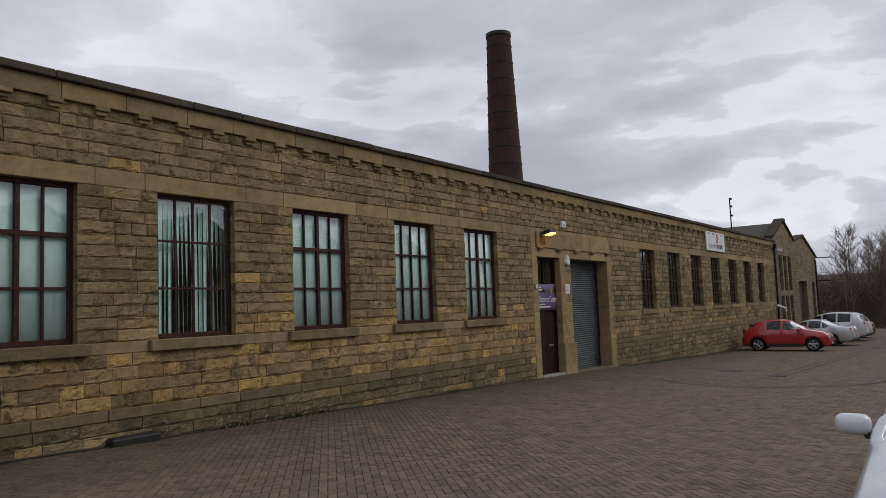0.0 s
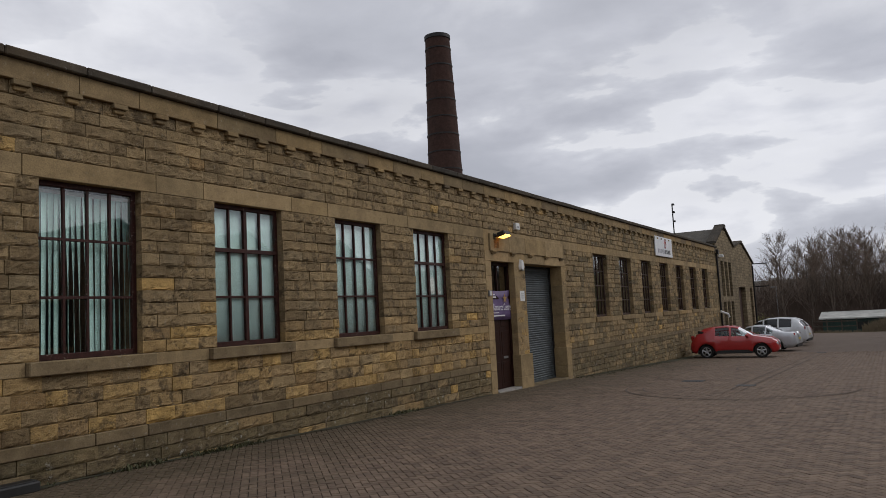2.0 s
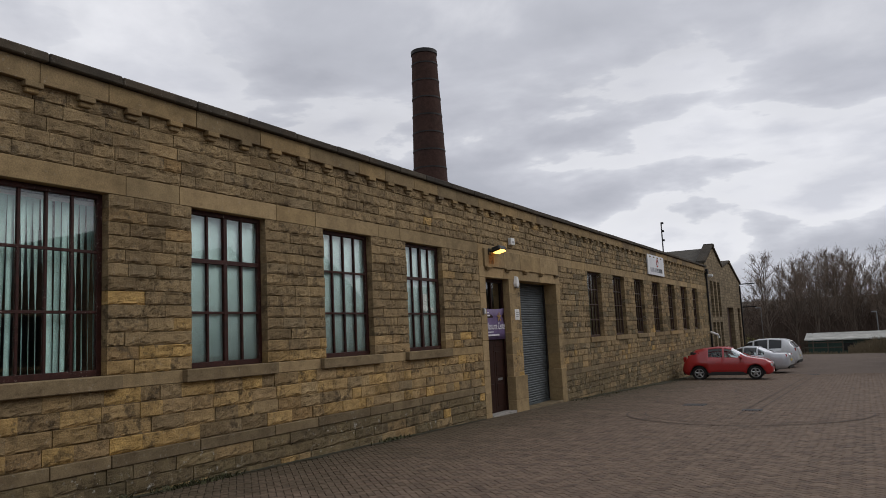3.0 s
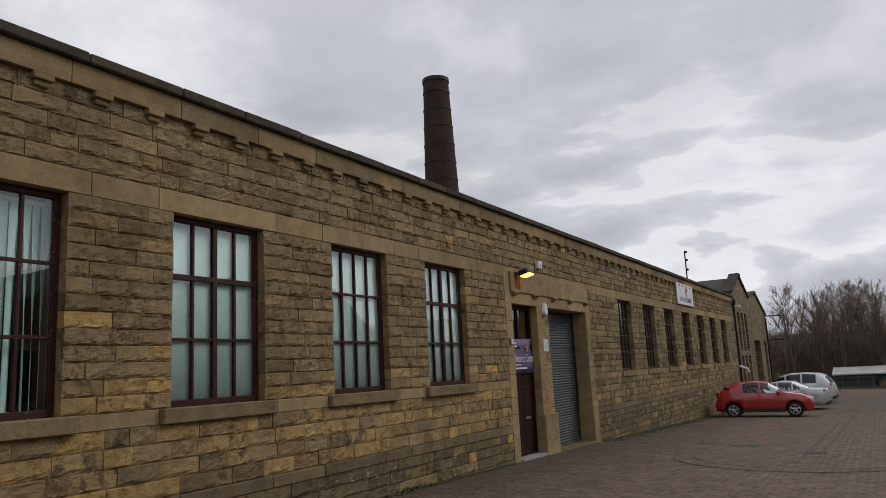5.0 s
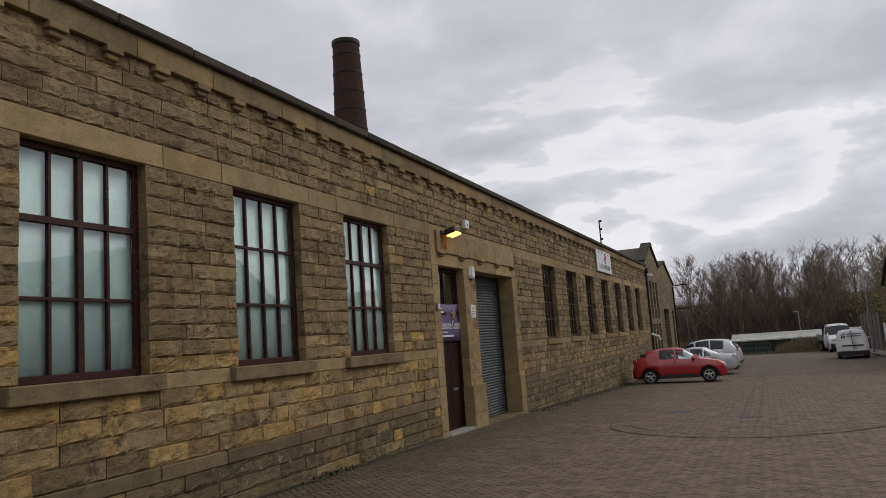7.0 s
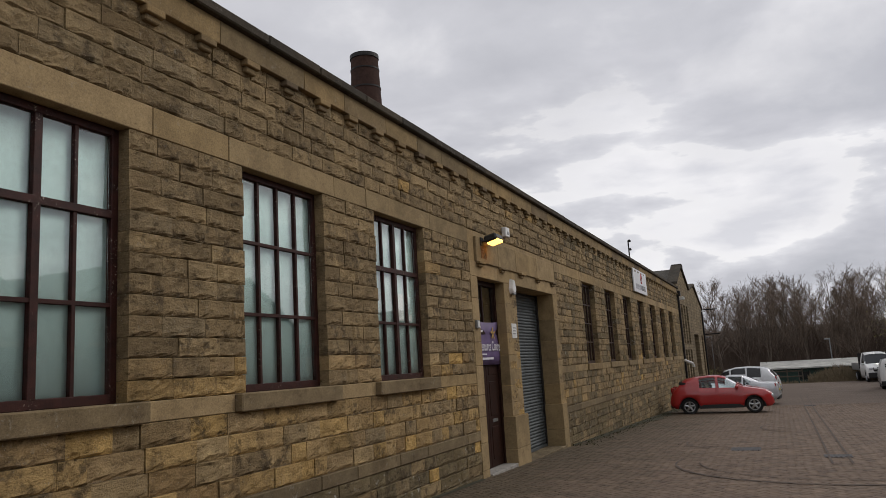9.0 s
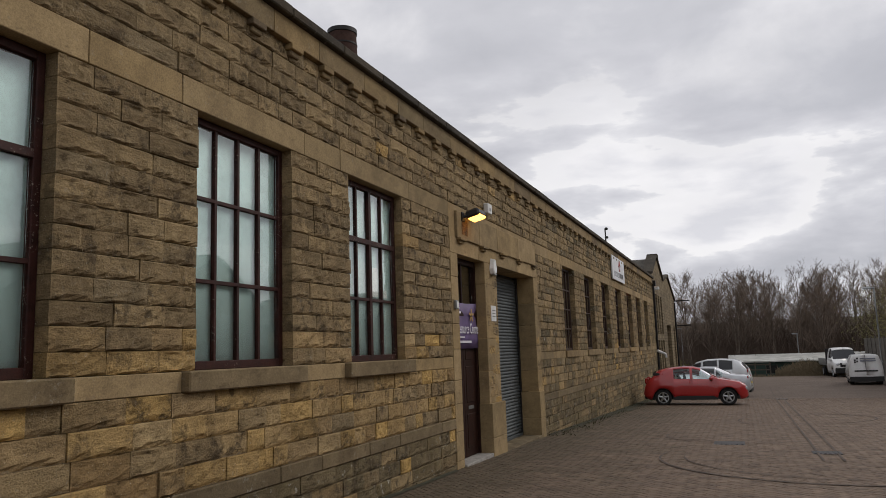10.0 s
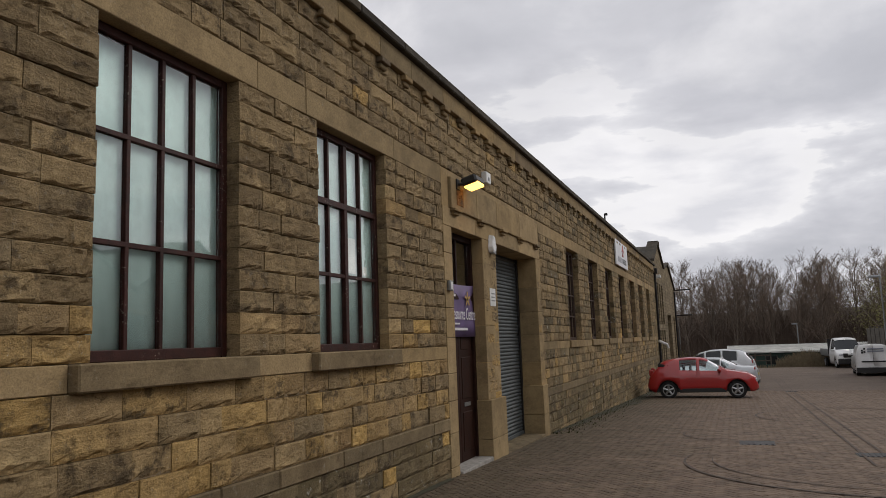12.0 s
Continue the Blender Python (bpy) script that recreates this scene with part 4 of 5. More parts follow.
seat_cloth = surface("seat_cloth", (0.04, 0.04, 0.042), 0.9, vary=0.2)
plate_yellow = surface("plate_yellow", (0.55, 0.42, 0.06), 0.5, vary=0.05)
plate_white = surface("plate_white", (0.65, 0.65, 0.62), 0.5, vary=0.05)


def wheel_mesh(r, w):
    """Tyre and five-spoke rim meshes, axle along y, outer side at -y."""
    tb = bmesh.new()
    pr = [(r * 0.66, -w / 2 + 0.01), (r * 0.72, -w / 2), (r * 0.92, -w / 2), (r * 0.985, -w / 2 + 0.025), (r, -w / 4), (r, w / 4), (r * 0.985, w / 2 - 0.025), (r * 0.92, w / 2), (r * 0.66, w / 2)]
    n = 32
    rings = [[tb.verts.new((q * math.cos(6.2832 * k / n), y, q * math.sin(6.2832 * k / n))) for q, y in pr] for k in range(n)]
    for k in range(n):
        for i in range(len(pr) - 1):
            tb.faces.new((rings[k][i], rings[k][i + 1], rings[(k + 1) % n][i + 1], rings[(k + 1) % n][i]))
    rb = bmesh.new()
    tube(rb, [(0, -w / 2 + 0.02, 0), (0, -w / 2 + 0.05, 0)], [r * 0.18, r * 0.18], 14)
    tube(rb, [(0, -w / 2 + 0.008, 0), (0, -w / 2 + 0.008, 0), (0, -w / 2 + 0.07, 0)], [r * 0.67, r * 0.60, r * 0.56], 28, cap=False)
    for k in range(5):
        a = k * 72 + 18
        for da in (0,):
            ca, sa = math.cos(radians(a + da)), math.sin(radians(a + da))
            tube(rb, [(r * 0.10 * ca, -w / 2 + 0.03, r * 0.10 * sa), (r * 0.62 * math.cos(radians(a + da * 0.7)), -w / 2 + 0.022, r * 0.62 * math.sin(radians(a + da * 0.7)))], [r * 0.15, r * 0.10], 6)
    tube(rb, [(0, -w / 2 + 0.09, 0), (0, -w / 2 + 0.10, 0)], [r * 0.64, r * 0.64], 20)
    rb.faces.ensure_lookup_table()
    for fc in rb.faces[-22:]:
        fc.material_index = 1
    return tb, rb


def vehicle(name, label, m, L, W, H, wheels, wr, top, belt, panes, screen, rear, body_mat, low=0.22, lower_black=0.0, seats=True, group="", glazing=None, taper=0.14, flares=0.025):
    """A lofted vehicle: front towards +x, origin on the ground at its middle. top: (share from the front, height) of the outline;
    panes: shares of the side windows; screen, rear: shares of the sloping glass."""
    root = tagged(empty(name, m), label, "van" if "van" in name or "truck" in name else "car", group)
    ts, tz = zip(*top)
    keys = sorted({*[round(i / 56, 4) for i in range(57)], *ts, *[q for p in panes for q in p], *screen, *rear})
    keys = [k for i, k in enumerate(keys) if i == 0 or k - keys[i - 1] > 0.002]
    arch = wr + 0.07
    rings = []
    for s in keys:
        x = L / 2 - s * L
        hw = W / 2 * (1 - 0.24 * max(0.0, (0.10 - s) / 0.10) ** 2 - taper * max(0.0, (s - 0.93) / 0.07) ** 2)
        zt = float(np.interp(s, ts, tz))
        zb = low
        for wx in wheels:
            d = abs(x - wx)
            if d < arch:
                zb = max(zb, wr + math.sqrt(arch * arch - d * d))
        zb += 0.20 * max(0.0, (s - 0.93) / 0.07) ** 2 + 0.12 * max(0.0, (0.05 - s) / 0.05) ** 2
        bz = min(float(np.interp(s, (0, 1), belt)), zt - 0.07)
        shoulder = max(zb + 0.05, min(bz - 0.06, 0.78 * bz))
        cabin = zt - bz > 0.2
        rhw = hw * (0.76 if cabin else 0.86)
        for s0, s1 in ((screen[0], screen[1]), (rear[1], rear[0])):
            if abs(s1 - s0) > 0.01 and min(s0, s1) - 0.01 <= s <= max(s0, s1):
                rhw = hw * (0.91 - 0.15 * max(0.0, (s - s0) / (s1 - s0)))
        flare = flares * sum(math.exp(-((x - wx) / 0.42) ** 2) for wx in wheels)
        rings.append([(x, hw * 0.95 + flare, zb), (x, hw * 0.985 + flare, max(zb + 0.02, 0.45 * bz)), (x, hw + flare * 0.6, shoulder), (x, hw * 0.965, max(bz, shoulder + 0.02)),
                      (x, (hw * 0.965 + rhw) / 2 + 0.015, bz + (zt - bz) * 0.5), (x, rhw, zt - (0.07 if cabin else 0.03)), (x, rhw * 0.62, zt - 0.012), (x, 0.0, zt)])
    v = [p for r in rings for p in r] + [(x, -y, z) for r in rings for x, y, z in r]
    off = len(rings) * 8
    body, glass = [], {}
    for i in range(len(rings) - 1):
        mid = (keys[i] + keys[i + 1]) / 2
        for j in range(7):
            kind = None
            if j in (3, 4):
                for n, (a, b) in enumerate(panes):
                    if a < mid < b:
                        kind = ("window", n)
            if j in (5, 6) and screen[0] < mid < screen[1]:
                kind = ("windscreen", 0)
            if j in (5, 6) and rear[0] < mid < rear[1]:
                kind = ("rear_window", 0)
            for side in (0, 1):
                o = off * side
                q = (o + i * 8 + j, o + i * 8 + j + 1, o + (i + 1) * 8 + j + 1, o + (i + 1) * 8 + j)
                q = q if side == 0 else q[::-1]
                if kind is None:
                    body.append(q)
                else:
                    glass.setdefault((*kind, side if kind[0] == "window" else 0), []).append(q)
    for i in (0, len(rings) - 1):
        loop = [i * 8 + j for j in range(8)] + [off + i * 8 + j for j in range(6, -1, -1)]
        body.append(tuple(loop if i else loop[::-1]))
    bob = raw("body", v, body, body_mat, root, smooth=True)
    bob.modifiers.new("thickness", "SOLIDIFY").thickness = 0.025
    for (kind, n, side), fs in glass.items():
        used = sorted({i for q in fs for i in q})
        at = {i: k for k, i in enumerate(used)}
        g = raw(kind, [v[i] for i in used], [tuple(at[i] for i in q) for q in fs], glazing or car_glass, root, smooth=True)
        g.visible_shadow = False
    ub = bmesh.new()
    block(ub, -L / 2 + 0.25, L / 2 - 0.25, -W / 2 + 0.27, W / 2 - 0.27, low - 0.02, 0.62, 0.03)
    part("underbody", ub, trim_black, root)
    ib = bmesh.new()
    x_in = (L / 2 - (screen[0] + 0.03) * L, L / 2 - 0.88 * L)
    block(ib, x_in[1], x_in[0], -W / 2 + 0.10, W / 2 - 0.10, 0.6, belt[0] - 0.10, 0.03)
    if not seats or L > 4.3 and len(panes) == 1:
        xb = L / 2 - (panes[0][1] + 0.03) * L
        block(ib, xb - 0.06, xb, -W / 2 + 0.14, W / 2 - 0.14, belt[0] - 0.1, H - 0.25, 0.02)
    part("interior", ib, seat_cloth, root)
    if lower_black >= 0.12:
        for wx in wheels:
            for side in (-1, 1):
                abm = bmesh.new()
                tube(abm, [(wx + arch * math.cos(radians(a)), side * (W / 2 - 0.015), wr + arch * math.sin(radians(a))) for a in range(-8, 189, 14)], 0.032, 6)
                part("arch_trim", abm, trim_black, root)
    for a, b in ((-0.46, -0.06), (-0.18 * L, -0.18 * L + 0.4)) if seats else ():
        for yy in (-0.62, 0.12):
            sbm = bmesh.new()
            block(sbm, a + 0.1, b + 0.1, yy, yy + 0.5, 0.5, 0.75, 0.05)
            block(sbm, a + 0.0, a + 0.14, yy, yy + 0.5, 0.7, belt[0] + 0.18, 0.05)
            block(sbm, a + 0.02, a + 0.12, yy + 0.12, yy + 0.38, belt[0] + 0.2, belt[0] + 0.38, 0.04)
            part("seat", sbm, seat_cloth, root)
    tb, rb = wheel_mesh(wr, 0.21)
    tme = part("tyre", tb, rubber, None, smooth=True)
    rme = part("rim", rb, (alloy, trim_black), None)
    tdat, rdat = tme.data, rme.data
    bpy.data.objects.remove(tme)
    bpy.data.objects.remove(rme)
    for wx in wheels:
        for side in (-1, 1):
            wh = empty("wheel", pose(wx, side * (W / 2 - 0.125), wr, 0, 0, 0 if side < 0 else 180))
            wh.parent = root
            t1, r1 = new("tyre", tdat), new("rim", rdat)
            t1.parent = r1.parent = wh
    if lower_black:
        for side in (-1, 1):
            boxed("side_skirt", (wheels[1] + arch, wheels[0] - arch, side * (W / 2 - 0.02) - 0.03, side * (W / 2 - 0.02) + 0.03, low - 0.02, low + lower_black), trim_black, root, 0.01)
    for side in (-1, 1):
        hb = bmesh.new()
        block(hb, -0.10, 0.10, -0.15, 0.15, -0.09, 0.09, 0.06, Matrix.Rotation(radians(-side * 25), 4, "Z"), 3)
        h = part("headlight", hb, lamp_clear, root)
        h.location = (L / 2 - 0.12, side * (W / 2 - 0.27), top[1][1] - 0.13)
        tb = bmesh.new()
        block(tb, -0.09, 0.07, -0.10, 0.10, -0.12, 0.12, 0.03)
        t = part("tail_light", tb, lamp_red, root)
        t.location = (-L / 2 + 0.035 * L, side * (W / 2 * (1 - taper * 0.3) - 0.115), belt[1] - 0.12)
        mbm = bmesh.new()
        block(mbm, -0.06, 0.08, -0.105, 0.105, -0.062, 0.068, 0.05, None, 4)
        block(mbm, -0.02, 0.03, -side * 0.16 - 0.06, -side * 0.16 + 0.06, -0.06, -0.02, 0.01)
        mm = part("door_mirror", mbm, body_mat, root, smooth=True)
        mm.location = (L / 2 - (screen[0] + 0.06) * L, side * (W / 2 + 0.10), belt[0] + 0.08)
        boxed("mirror_arm", (-0.03, 0.04, -side * 0.15 - 0.09, -side * 0.15 + 0.09, -0.085, -0.05), trim_black, mm, 0.012)
    for side in (-1, 1):
        for n, (a, c) in enumerate(panes):
            yy = side * W / 2 * 0.992
            xs_ = L / 2 - c * L - 0.03
            boxed("door_seam", (xs_ - 0.006, xs_ + 0.006, yy - 0.008, yy + 0.008, low + 0.2, 0.80 * belt[0]), trim_black, root, 0)
            if n < 2:
                boxed("door_handle", (xs_ + 0.05, xs_ + 0.24, yy - 0.03, yy + 0.03, 0.80 * belt[0], 0.80 * belt[0] + 0.035), body_mat, root, 0.01)
    boxed("bumper", (L / 2 - 0.10, L / 2 + 0.02, -W / 2 + 0.26, W / 2 - 0.26, low + 0.03, low + 0.2), trim_black, root, 0.03)
    boxed("grille", (L / 2 - 0.08, L / 2 + 0.012, -0.38, 0.38, low + 0.26, low + 0.38), trim_black, root, 0.01)
    boxed("number_plate", (L / 2 + 0.012, L / 2 + 0.024, -0.26, 0.26, low + 0.08, low + 0.19), plate_white, root, 0)
    boxed("number_plate", (-L / 2 - 0.014, -L / 2 - 0.002, -0.26, 0.26, 0.62, 0.73), plate_yellow, root, 0)
    boxed("rear_bumper", (-L / 2 - 0.01, -L / 2 + 0.12, -W / 2 + 0.2, W / 2 - 0.2, low + 0.02, low + 0.22), trim_black, root, 0.03)
    return root


def on_ground(x, y, turn):
    return pose(x, y, ground_z(x, y), 0, 0, turn)


JUKE = ((0, 0.52), (0.015, 0.80), (0.07, 0.93), (0.20, 1.03), (0.27, 1.08), (0.44, 1.49), (0.50, 1.55), (0.60, 1.57), (0.74, 1.53), (0.84, 1.45), (0.87, 1.38), (0.93, 1.10), (0.965, 0.99), (0.985, 0.82), (1, 0.52))
red_car = vehicle("hatchback_car", "red compact crossover car parked nose out from the mill", on_ground(2.50, 40.0, 3), 4.02, 1.77, 1.57, (1.27, -1.26), 0.335,
                  JUKE, (1.00, 1.14), ((0.34, 0.515), (0.54, 0.70)), (0.28, 0.435), (0.872, 0.928), paint("red_car_paint", (0.40, 0.016, 0.017)), 0.26, 0.14, group="parked cars", flares=0.06)
for side in (-1, 1):
    pil = bmesh.new()
    block(pil, -1.62, -1.34, side * 0.80 - 0.02, side * 0.80 + 0.02, 1.22, 1.36, 0.03, Matrix.Rotation(radians(14), 4, "Y"))
    part("quarter_trim", pil, trim_black, red_car, "black quarter trim")
SEDAN = ((0, 0.5), (0.03, 0.72), (0.12, 0.86), (0.26, 0.95), (0.29, 0.97), (0.43, 1.38), (0.53, 1.46), (0.66, 1.43), (0.82, 1.08), (0.86, 1.05), (0.97, 1.02), (0.99, 0.85), (1, 0.5))
sedan = vehicle("saloon_car", "silver-white saloon car parked nose to the wall", on_ground(2.45, 46.8, 175), 4.70, 1.75, 1.46, (1.42, -1.28), 0.315,
                SEDAN, (0.94, 1.0), ((0.34, 0.50), (0.52, 0.655), (0.67, 0.74)), (0.295, 0.43), (0.67, 0.81), paint("silver_car_paint", (0.55, 0.57, 0.60), 0.3), 0.2, 0.06, group="parked cars")
SUVP = ((0, 0.55), (0.03, 0.95), (0.20, 1.08), (0.25, 1.13), (0.41, 1.62), (0.53, 1.76), (0.68, 1.79), (0.84, 1.73), (0.91, 1.60), (0.975, 1.16), (0.99, 0.9), (1, 0.6))
suv = vehicle("estate_car", "white off-road estate car parked nose to the wall", on_ground(2.45, 52.6, 175), 4.80, 1.92, 1.79, (1.46, -1.40), 0.37,
              SUVP, (1.14, 1.2), ((0.33, 0.47), (0.49, 0.65), (0.67, 0.82)), (0.26, 0.405), (0.915, 0.972), paint("white_silver_paint", (0.68, 0.70, 0.72), 0.1), 0.26, 0.1, group="parked cars", glazing=dark_glass)
dark_car = vehicle("saloon_car", "dark red car parked behind the white estate car", on_ground(2.3, 57.0, 175), 4.5, 1.76, 1.48, (1.35, -1.28), 0.315,
                   SEDAN, (0.94, 1.0), ((0.34, 0.50), (0.52, 0.655), (0.67, 0.74)), (0.295, 0.43), (0.67, 0.81), paint("dark_red_paint", (0.10, 0.015, 0.015)), 0.2, 0.06, group="parked cars")
HATCH = ((0, 0.5), (0.03, 0.75), (0.10, 0.88), (0.22, 0.97), (0.27, 1.0), (0.42, 1.40), (0.54, 1.48), (0.78, 1.44), (0.90, 1.30), (0.97, 0.98), (0.99, 0.8), (1, 0.55))
white_car = vehicle("hatchback_car", "silver-white hatchback parked along the yard facing the camera", on_ground(10.82, 5.66, -90), 4.25, 1.76, 1.48, (1.30, -1.28), 0.32,
                    HATCH, (0.97, 1.06), ((0.33, 0.50), (0.52, 0.68), (0.70, 0.80)), (0.275, 0.42), (0.90, 0.965), paint("silver_white_paint", (0.62, 0.65, 0.69), 0.15), 0.2, 0.06, group="parked cars")
sticker = boxed("tax_disc", (0.60, 0.605, 0.30, 0.42, 1.06, 1.14), surface("pale_blue_sticker", (0.3, 0.55, 0.65), 0.5), white_car, 0, "pale blue windscreen sticker")
VAN = ((0, 0.55), (0.03, 0.88), (0.18, 1.08), (0.22, 1.14), (0.37, 1.72), (0.46, 1.82), (0.97, 1.84), (0.985, 1.75), (1, 0.6))
van = vehicle("panel_van", "small white panel van parked at the kerb, seen from behind", on_ground(11.45, 60.0, 86), 4.38, 1.81, 1.84, (1.40, -1.33), 0.32,
              VAN, (1.12, 1.12), ((0.27, 0.44),), (0.225, 0.365), (0.2, 0.2001), paint("white_van_paint", (0.68, 0.68, 0.67)), 0.22, 0.12, group="parked vans", taper=0.04)
for y0, y1, z0, z1, mt in ((-0.9, 0.9, 0.22, 0.52, trim_black), (-0.62, 0.62, 0.82, 0.90, trim_black)):
    boxed("rear_trim", (-2.25, -2.17, y0, y1, z0, z1), mt, van, 0.02)
for k, (y0, z0) in enumerate(((0.55, 1.5), (0.42, 1.6), (0.42, 1.42), (0.55, 1.38))):
    boxed("print_mark", (-2.215, -2.19, y0 - 0.05, y0 + 0.05, z0 - 0.05, z0 + 0.05), trim_black, van, 0.004)
for z0 in (1.42, 1.55):
    boxed("print_bar", (-2.215, -2.19, -0.55, 0.28, z0, z0 + 0.07), surface("print_grey_blue", (0.25, 0.27, 0.32), 0.6), van, 0.003)
boxed("door_gap", (-2.20, -2.185, -0.008, 0.008, 0.55, 1.78), trim_black, van, 0)

CAB = ((0, 0.7), (0.05, 1.12), (0.22, 1.27), (0.30, 1.36), (0.60, 2.10), (0.72, 2.24), (0.97, 2.26), (1, 2.2))
truck = vehicle("flatbed_truck", "white flatbed truck with dropside body parked facing out", on_ground(11.9, 73.0, -84), 2.7, 2.0, 2.26, (0.45, -3.0), 0.36,
                CAB, (1.3, 1.3), ((0.42, 0.82),), (0.31, 0.60), (0.31, 0.3101), paint("white_truck_paint", (0.70, 0.70, 0.69)), 0.3, 0.0, seats=False, group="parked vans", glazing=dark_glass)
boxed("grille", (1.25, 1.41, -0.6, 0.6, 0.80, 1.10), trim_black, truck, 0.03)
boxed("front_bumper", (1.1, 1.43, -0.96, 0.96, 0.30, 0.72), trim_black, truck, 0.05)
boxed("chassis", (-4.0, -1.3, -0.5, 0.5, 0.55, 0.85), trim_black, truck, 0.02)
boxed("bed", (-4.2, -1.45, -1.02, 1.02, 0.86, 0.98), grey_metal, truck, 0.02)
for side in (-1, 1):
    boxed("dropside", (-4.2, -1.45, side * 1.0 - 0.03, side * 1.0 + 0.03, 0.98, 1.42), grey_metal, truck, 0.01)
boxed("headboard", (-1.5, -1.43, -1.02, 1.02, 0.98, 2.2), dark_metal, truck, 0.01)

# ---- yard fittings ----
def draped(name, outline, lift, mat, parent=None, label=""):
    """A thin sheet that follows the yard."""
    bm = bmesh.new()
    for poly in outline:
        lo = [bm.verts.new((x, y, ground_z(x, y) + lift)) for x, y in poly]
        bm.faces.new(lo)
    return part(name, bm, mat, parent, label)


tyre_black = surface("tyre_mark", (0.106, 0.078, 0.059), 0.8, vary=0.5, scale=4, spec=0.3)


def arc(cx, cy, r, a0, a1, w, wob=0.0, n=40, ry=None):
    out = []
    for k in range(n):
        q = []
        for kk, rr in ((k, r - w), (k + 1, r - w), (k + 1, r + w), (k, r + w)):
            a = radians(a0 + (a1 - a0) * kk / n)
            fade = min(1.0, 4 * min(kk, n - kk) / n + 0.25)
            rr = r + (rr - r) * fade + wob * math.sin(a * 2)
            q.append((cx + rr * math.cos(a), cy + rr * (ry or 1.0) * math.sin(a)))
        out.append(q)
    return out


for spec in ((5.7, 21.2, 2.75, 170, 375, 0.032), (5.8, 21.4, 2.45, 180, 330, 0.018), (5.6, 31.6, 2.3, -150, 200, 0.03), (7.2, 30.5, 3.0, 60, 260, 0.026), (4.3, 25.2, 1.6, 150, 330, 0.022)):
    tm = draped("tyre_mark", arc(*spec, 0.12), 0.011, tyre_black, road)
drain = tagged(empty("drain_channel"), "narrow iron drainage channel set along the paved yard", "drain", kind="structure")
for dx in (-0.16, 0.16):
    bm = bmesh.new()
    for k in range(36):
        y0 = 21.0 + k
        x0 = 5.72 + 0.008 * k + dx
        a = [bm.verts.new((x, y, ground_z(x, y) + 0.010)) for x, y in ((x0 - 0.022, y0), (x0 + 0.022, y0), (x0 + 0.030, y0 + 1), (x0 - 0.014, y0 + 1))]
        bm.faces.new(a)
    part("channel_edge", bm, tyre_black, drain)


def manhole(x, y, w, d):
    root = tagged(empty("drain_cover", pose(x, y, ground_z(x, y))), "rusty square iron drain cover set in the paving", "drain cover")
    boxed("frame", (-w, w, -d, d, -0.05, 0.010), dark_metal, root, 0.003)
    for k in range(6):
        xx = -w + (k + 0.5) * w / 3
        boxed("bar", (xx - 0.02, xx + 0.02, -d * 0.85, d * 0.85, 0.008, 0.016), dark_metal, root, 0.003)


manhole(5.72, 22.2, 0.24, 0.20)
manhole(4.05, 23.5, 0.30, 0.28)
manhole(5.98, 44.5, 0.24, 0.22)
trough = tagged(empty("ground_box", pose(0.03, 5.36, ground_z(0, 5.8) - 0.02)), "low black plastic trough lying against the wall foot", "trough")
tb = bmesh.new()
block(tb, 0, 0.22, 0, 0.78, 0, 0.13, 0.02)
part("body", tb, black_plastic, trough)
boxed("lid", (0.02, 0.20, 0.03, 0.75, 0.13, 0.145), black_plastic, trough, 0.005)
bin_ = tagged(empty("litter_bin", pose(0.42, 3.50, ground_z(0.4, 3.5))), "black upright litter bin with a domed top", "bin")
tb = bmesh.new()
tube(tb, [(0, 0, 0), (0, 0, 0.02), (0, 0, 0.86), (0, 0, 0.98), (0, 0, 1.08), (0, 0, 1.12)], [0.2, 0.23, 0.25, 0.24, 0.16, 0.02], 20)
part("body", tb, black_plastic, bin_, smooth=True)
tb = bmesh.new()
tube(tb, [(0, 0, 0.80), (0, 0, 0.84)], 0.262, 20)
part("rim", tb, dark_metal, bin_)

# moss and weeds at the wall foot
moss = surface("moss_soil", (0.050, 0.046, 0.022), 0.95, vary=0.55, scale=7, relief=0.6)
strip = []
for k in range(120):
    y0, y1 = 3.5 + k * 0.39, 3.5 + (k + 1) * 0.39
    if 18.4 < y1 and y0 < 24.2:
        continue
    wd = lambda y: (0.10 + 0.16 * noise.noise((y * 0.9, 3.1, 0)) ** 2 * 4) if y < 18.5 else min(0.62, 0.08 + (y - 24) * 0.05) * (0.7 + 0.5 * noise.noise((y * 0.8, 7.7, 0)))
    strip.append([(-0.05, y0), (max(0.03, wd(y0)), y0), (max(0.03, wd(y1)), y1), (-0.05, y1)])
tagged(draped("moss_strip", strip, 0.012, moss), "dark moss and soil gathered along the wall foot", "moss", kind="stuff")
weed_green = surface("weed_leaf", (0.088, 0.088, 0.036), 0.8, vary=0.5, scale=11)
v, f = [], []
wr_ = random.Random(3)
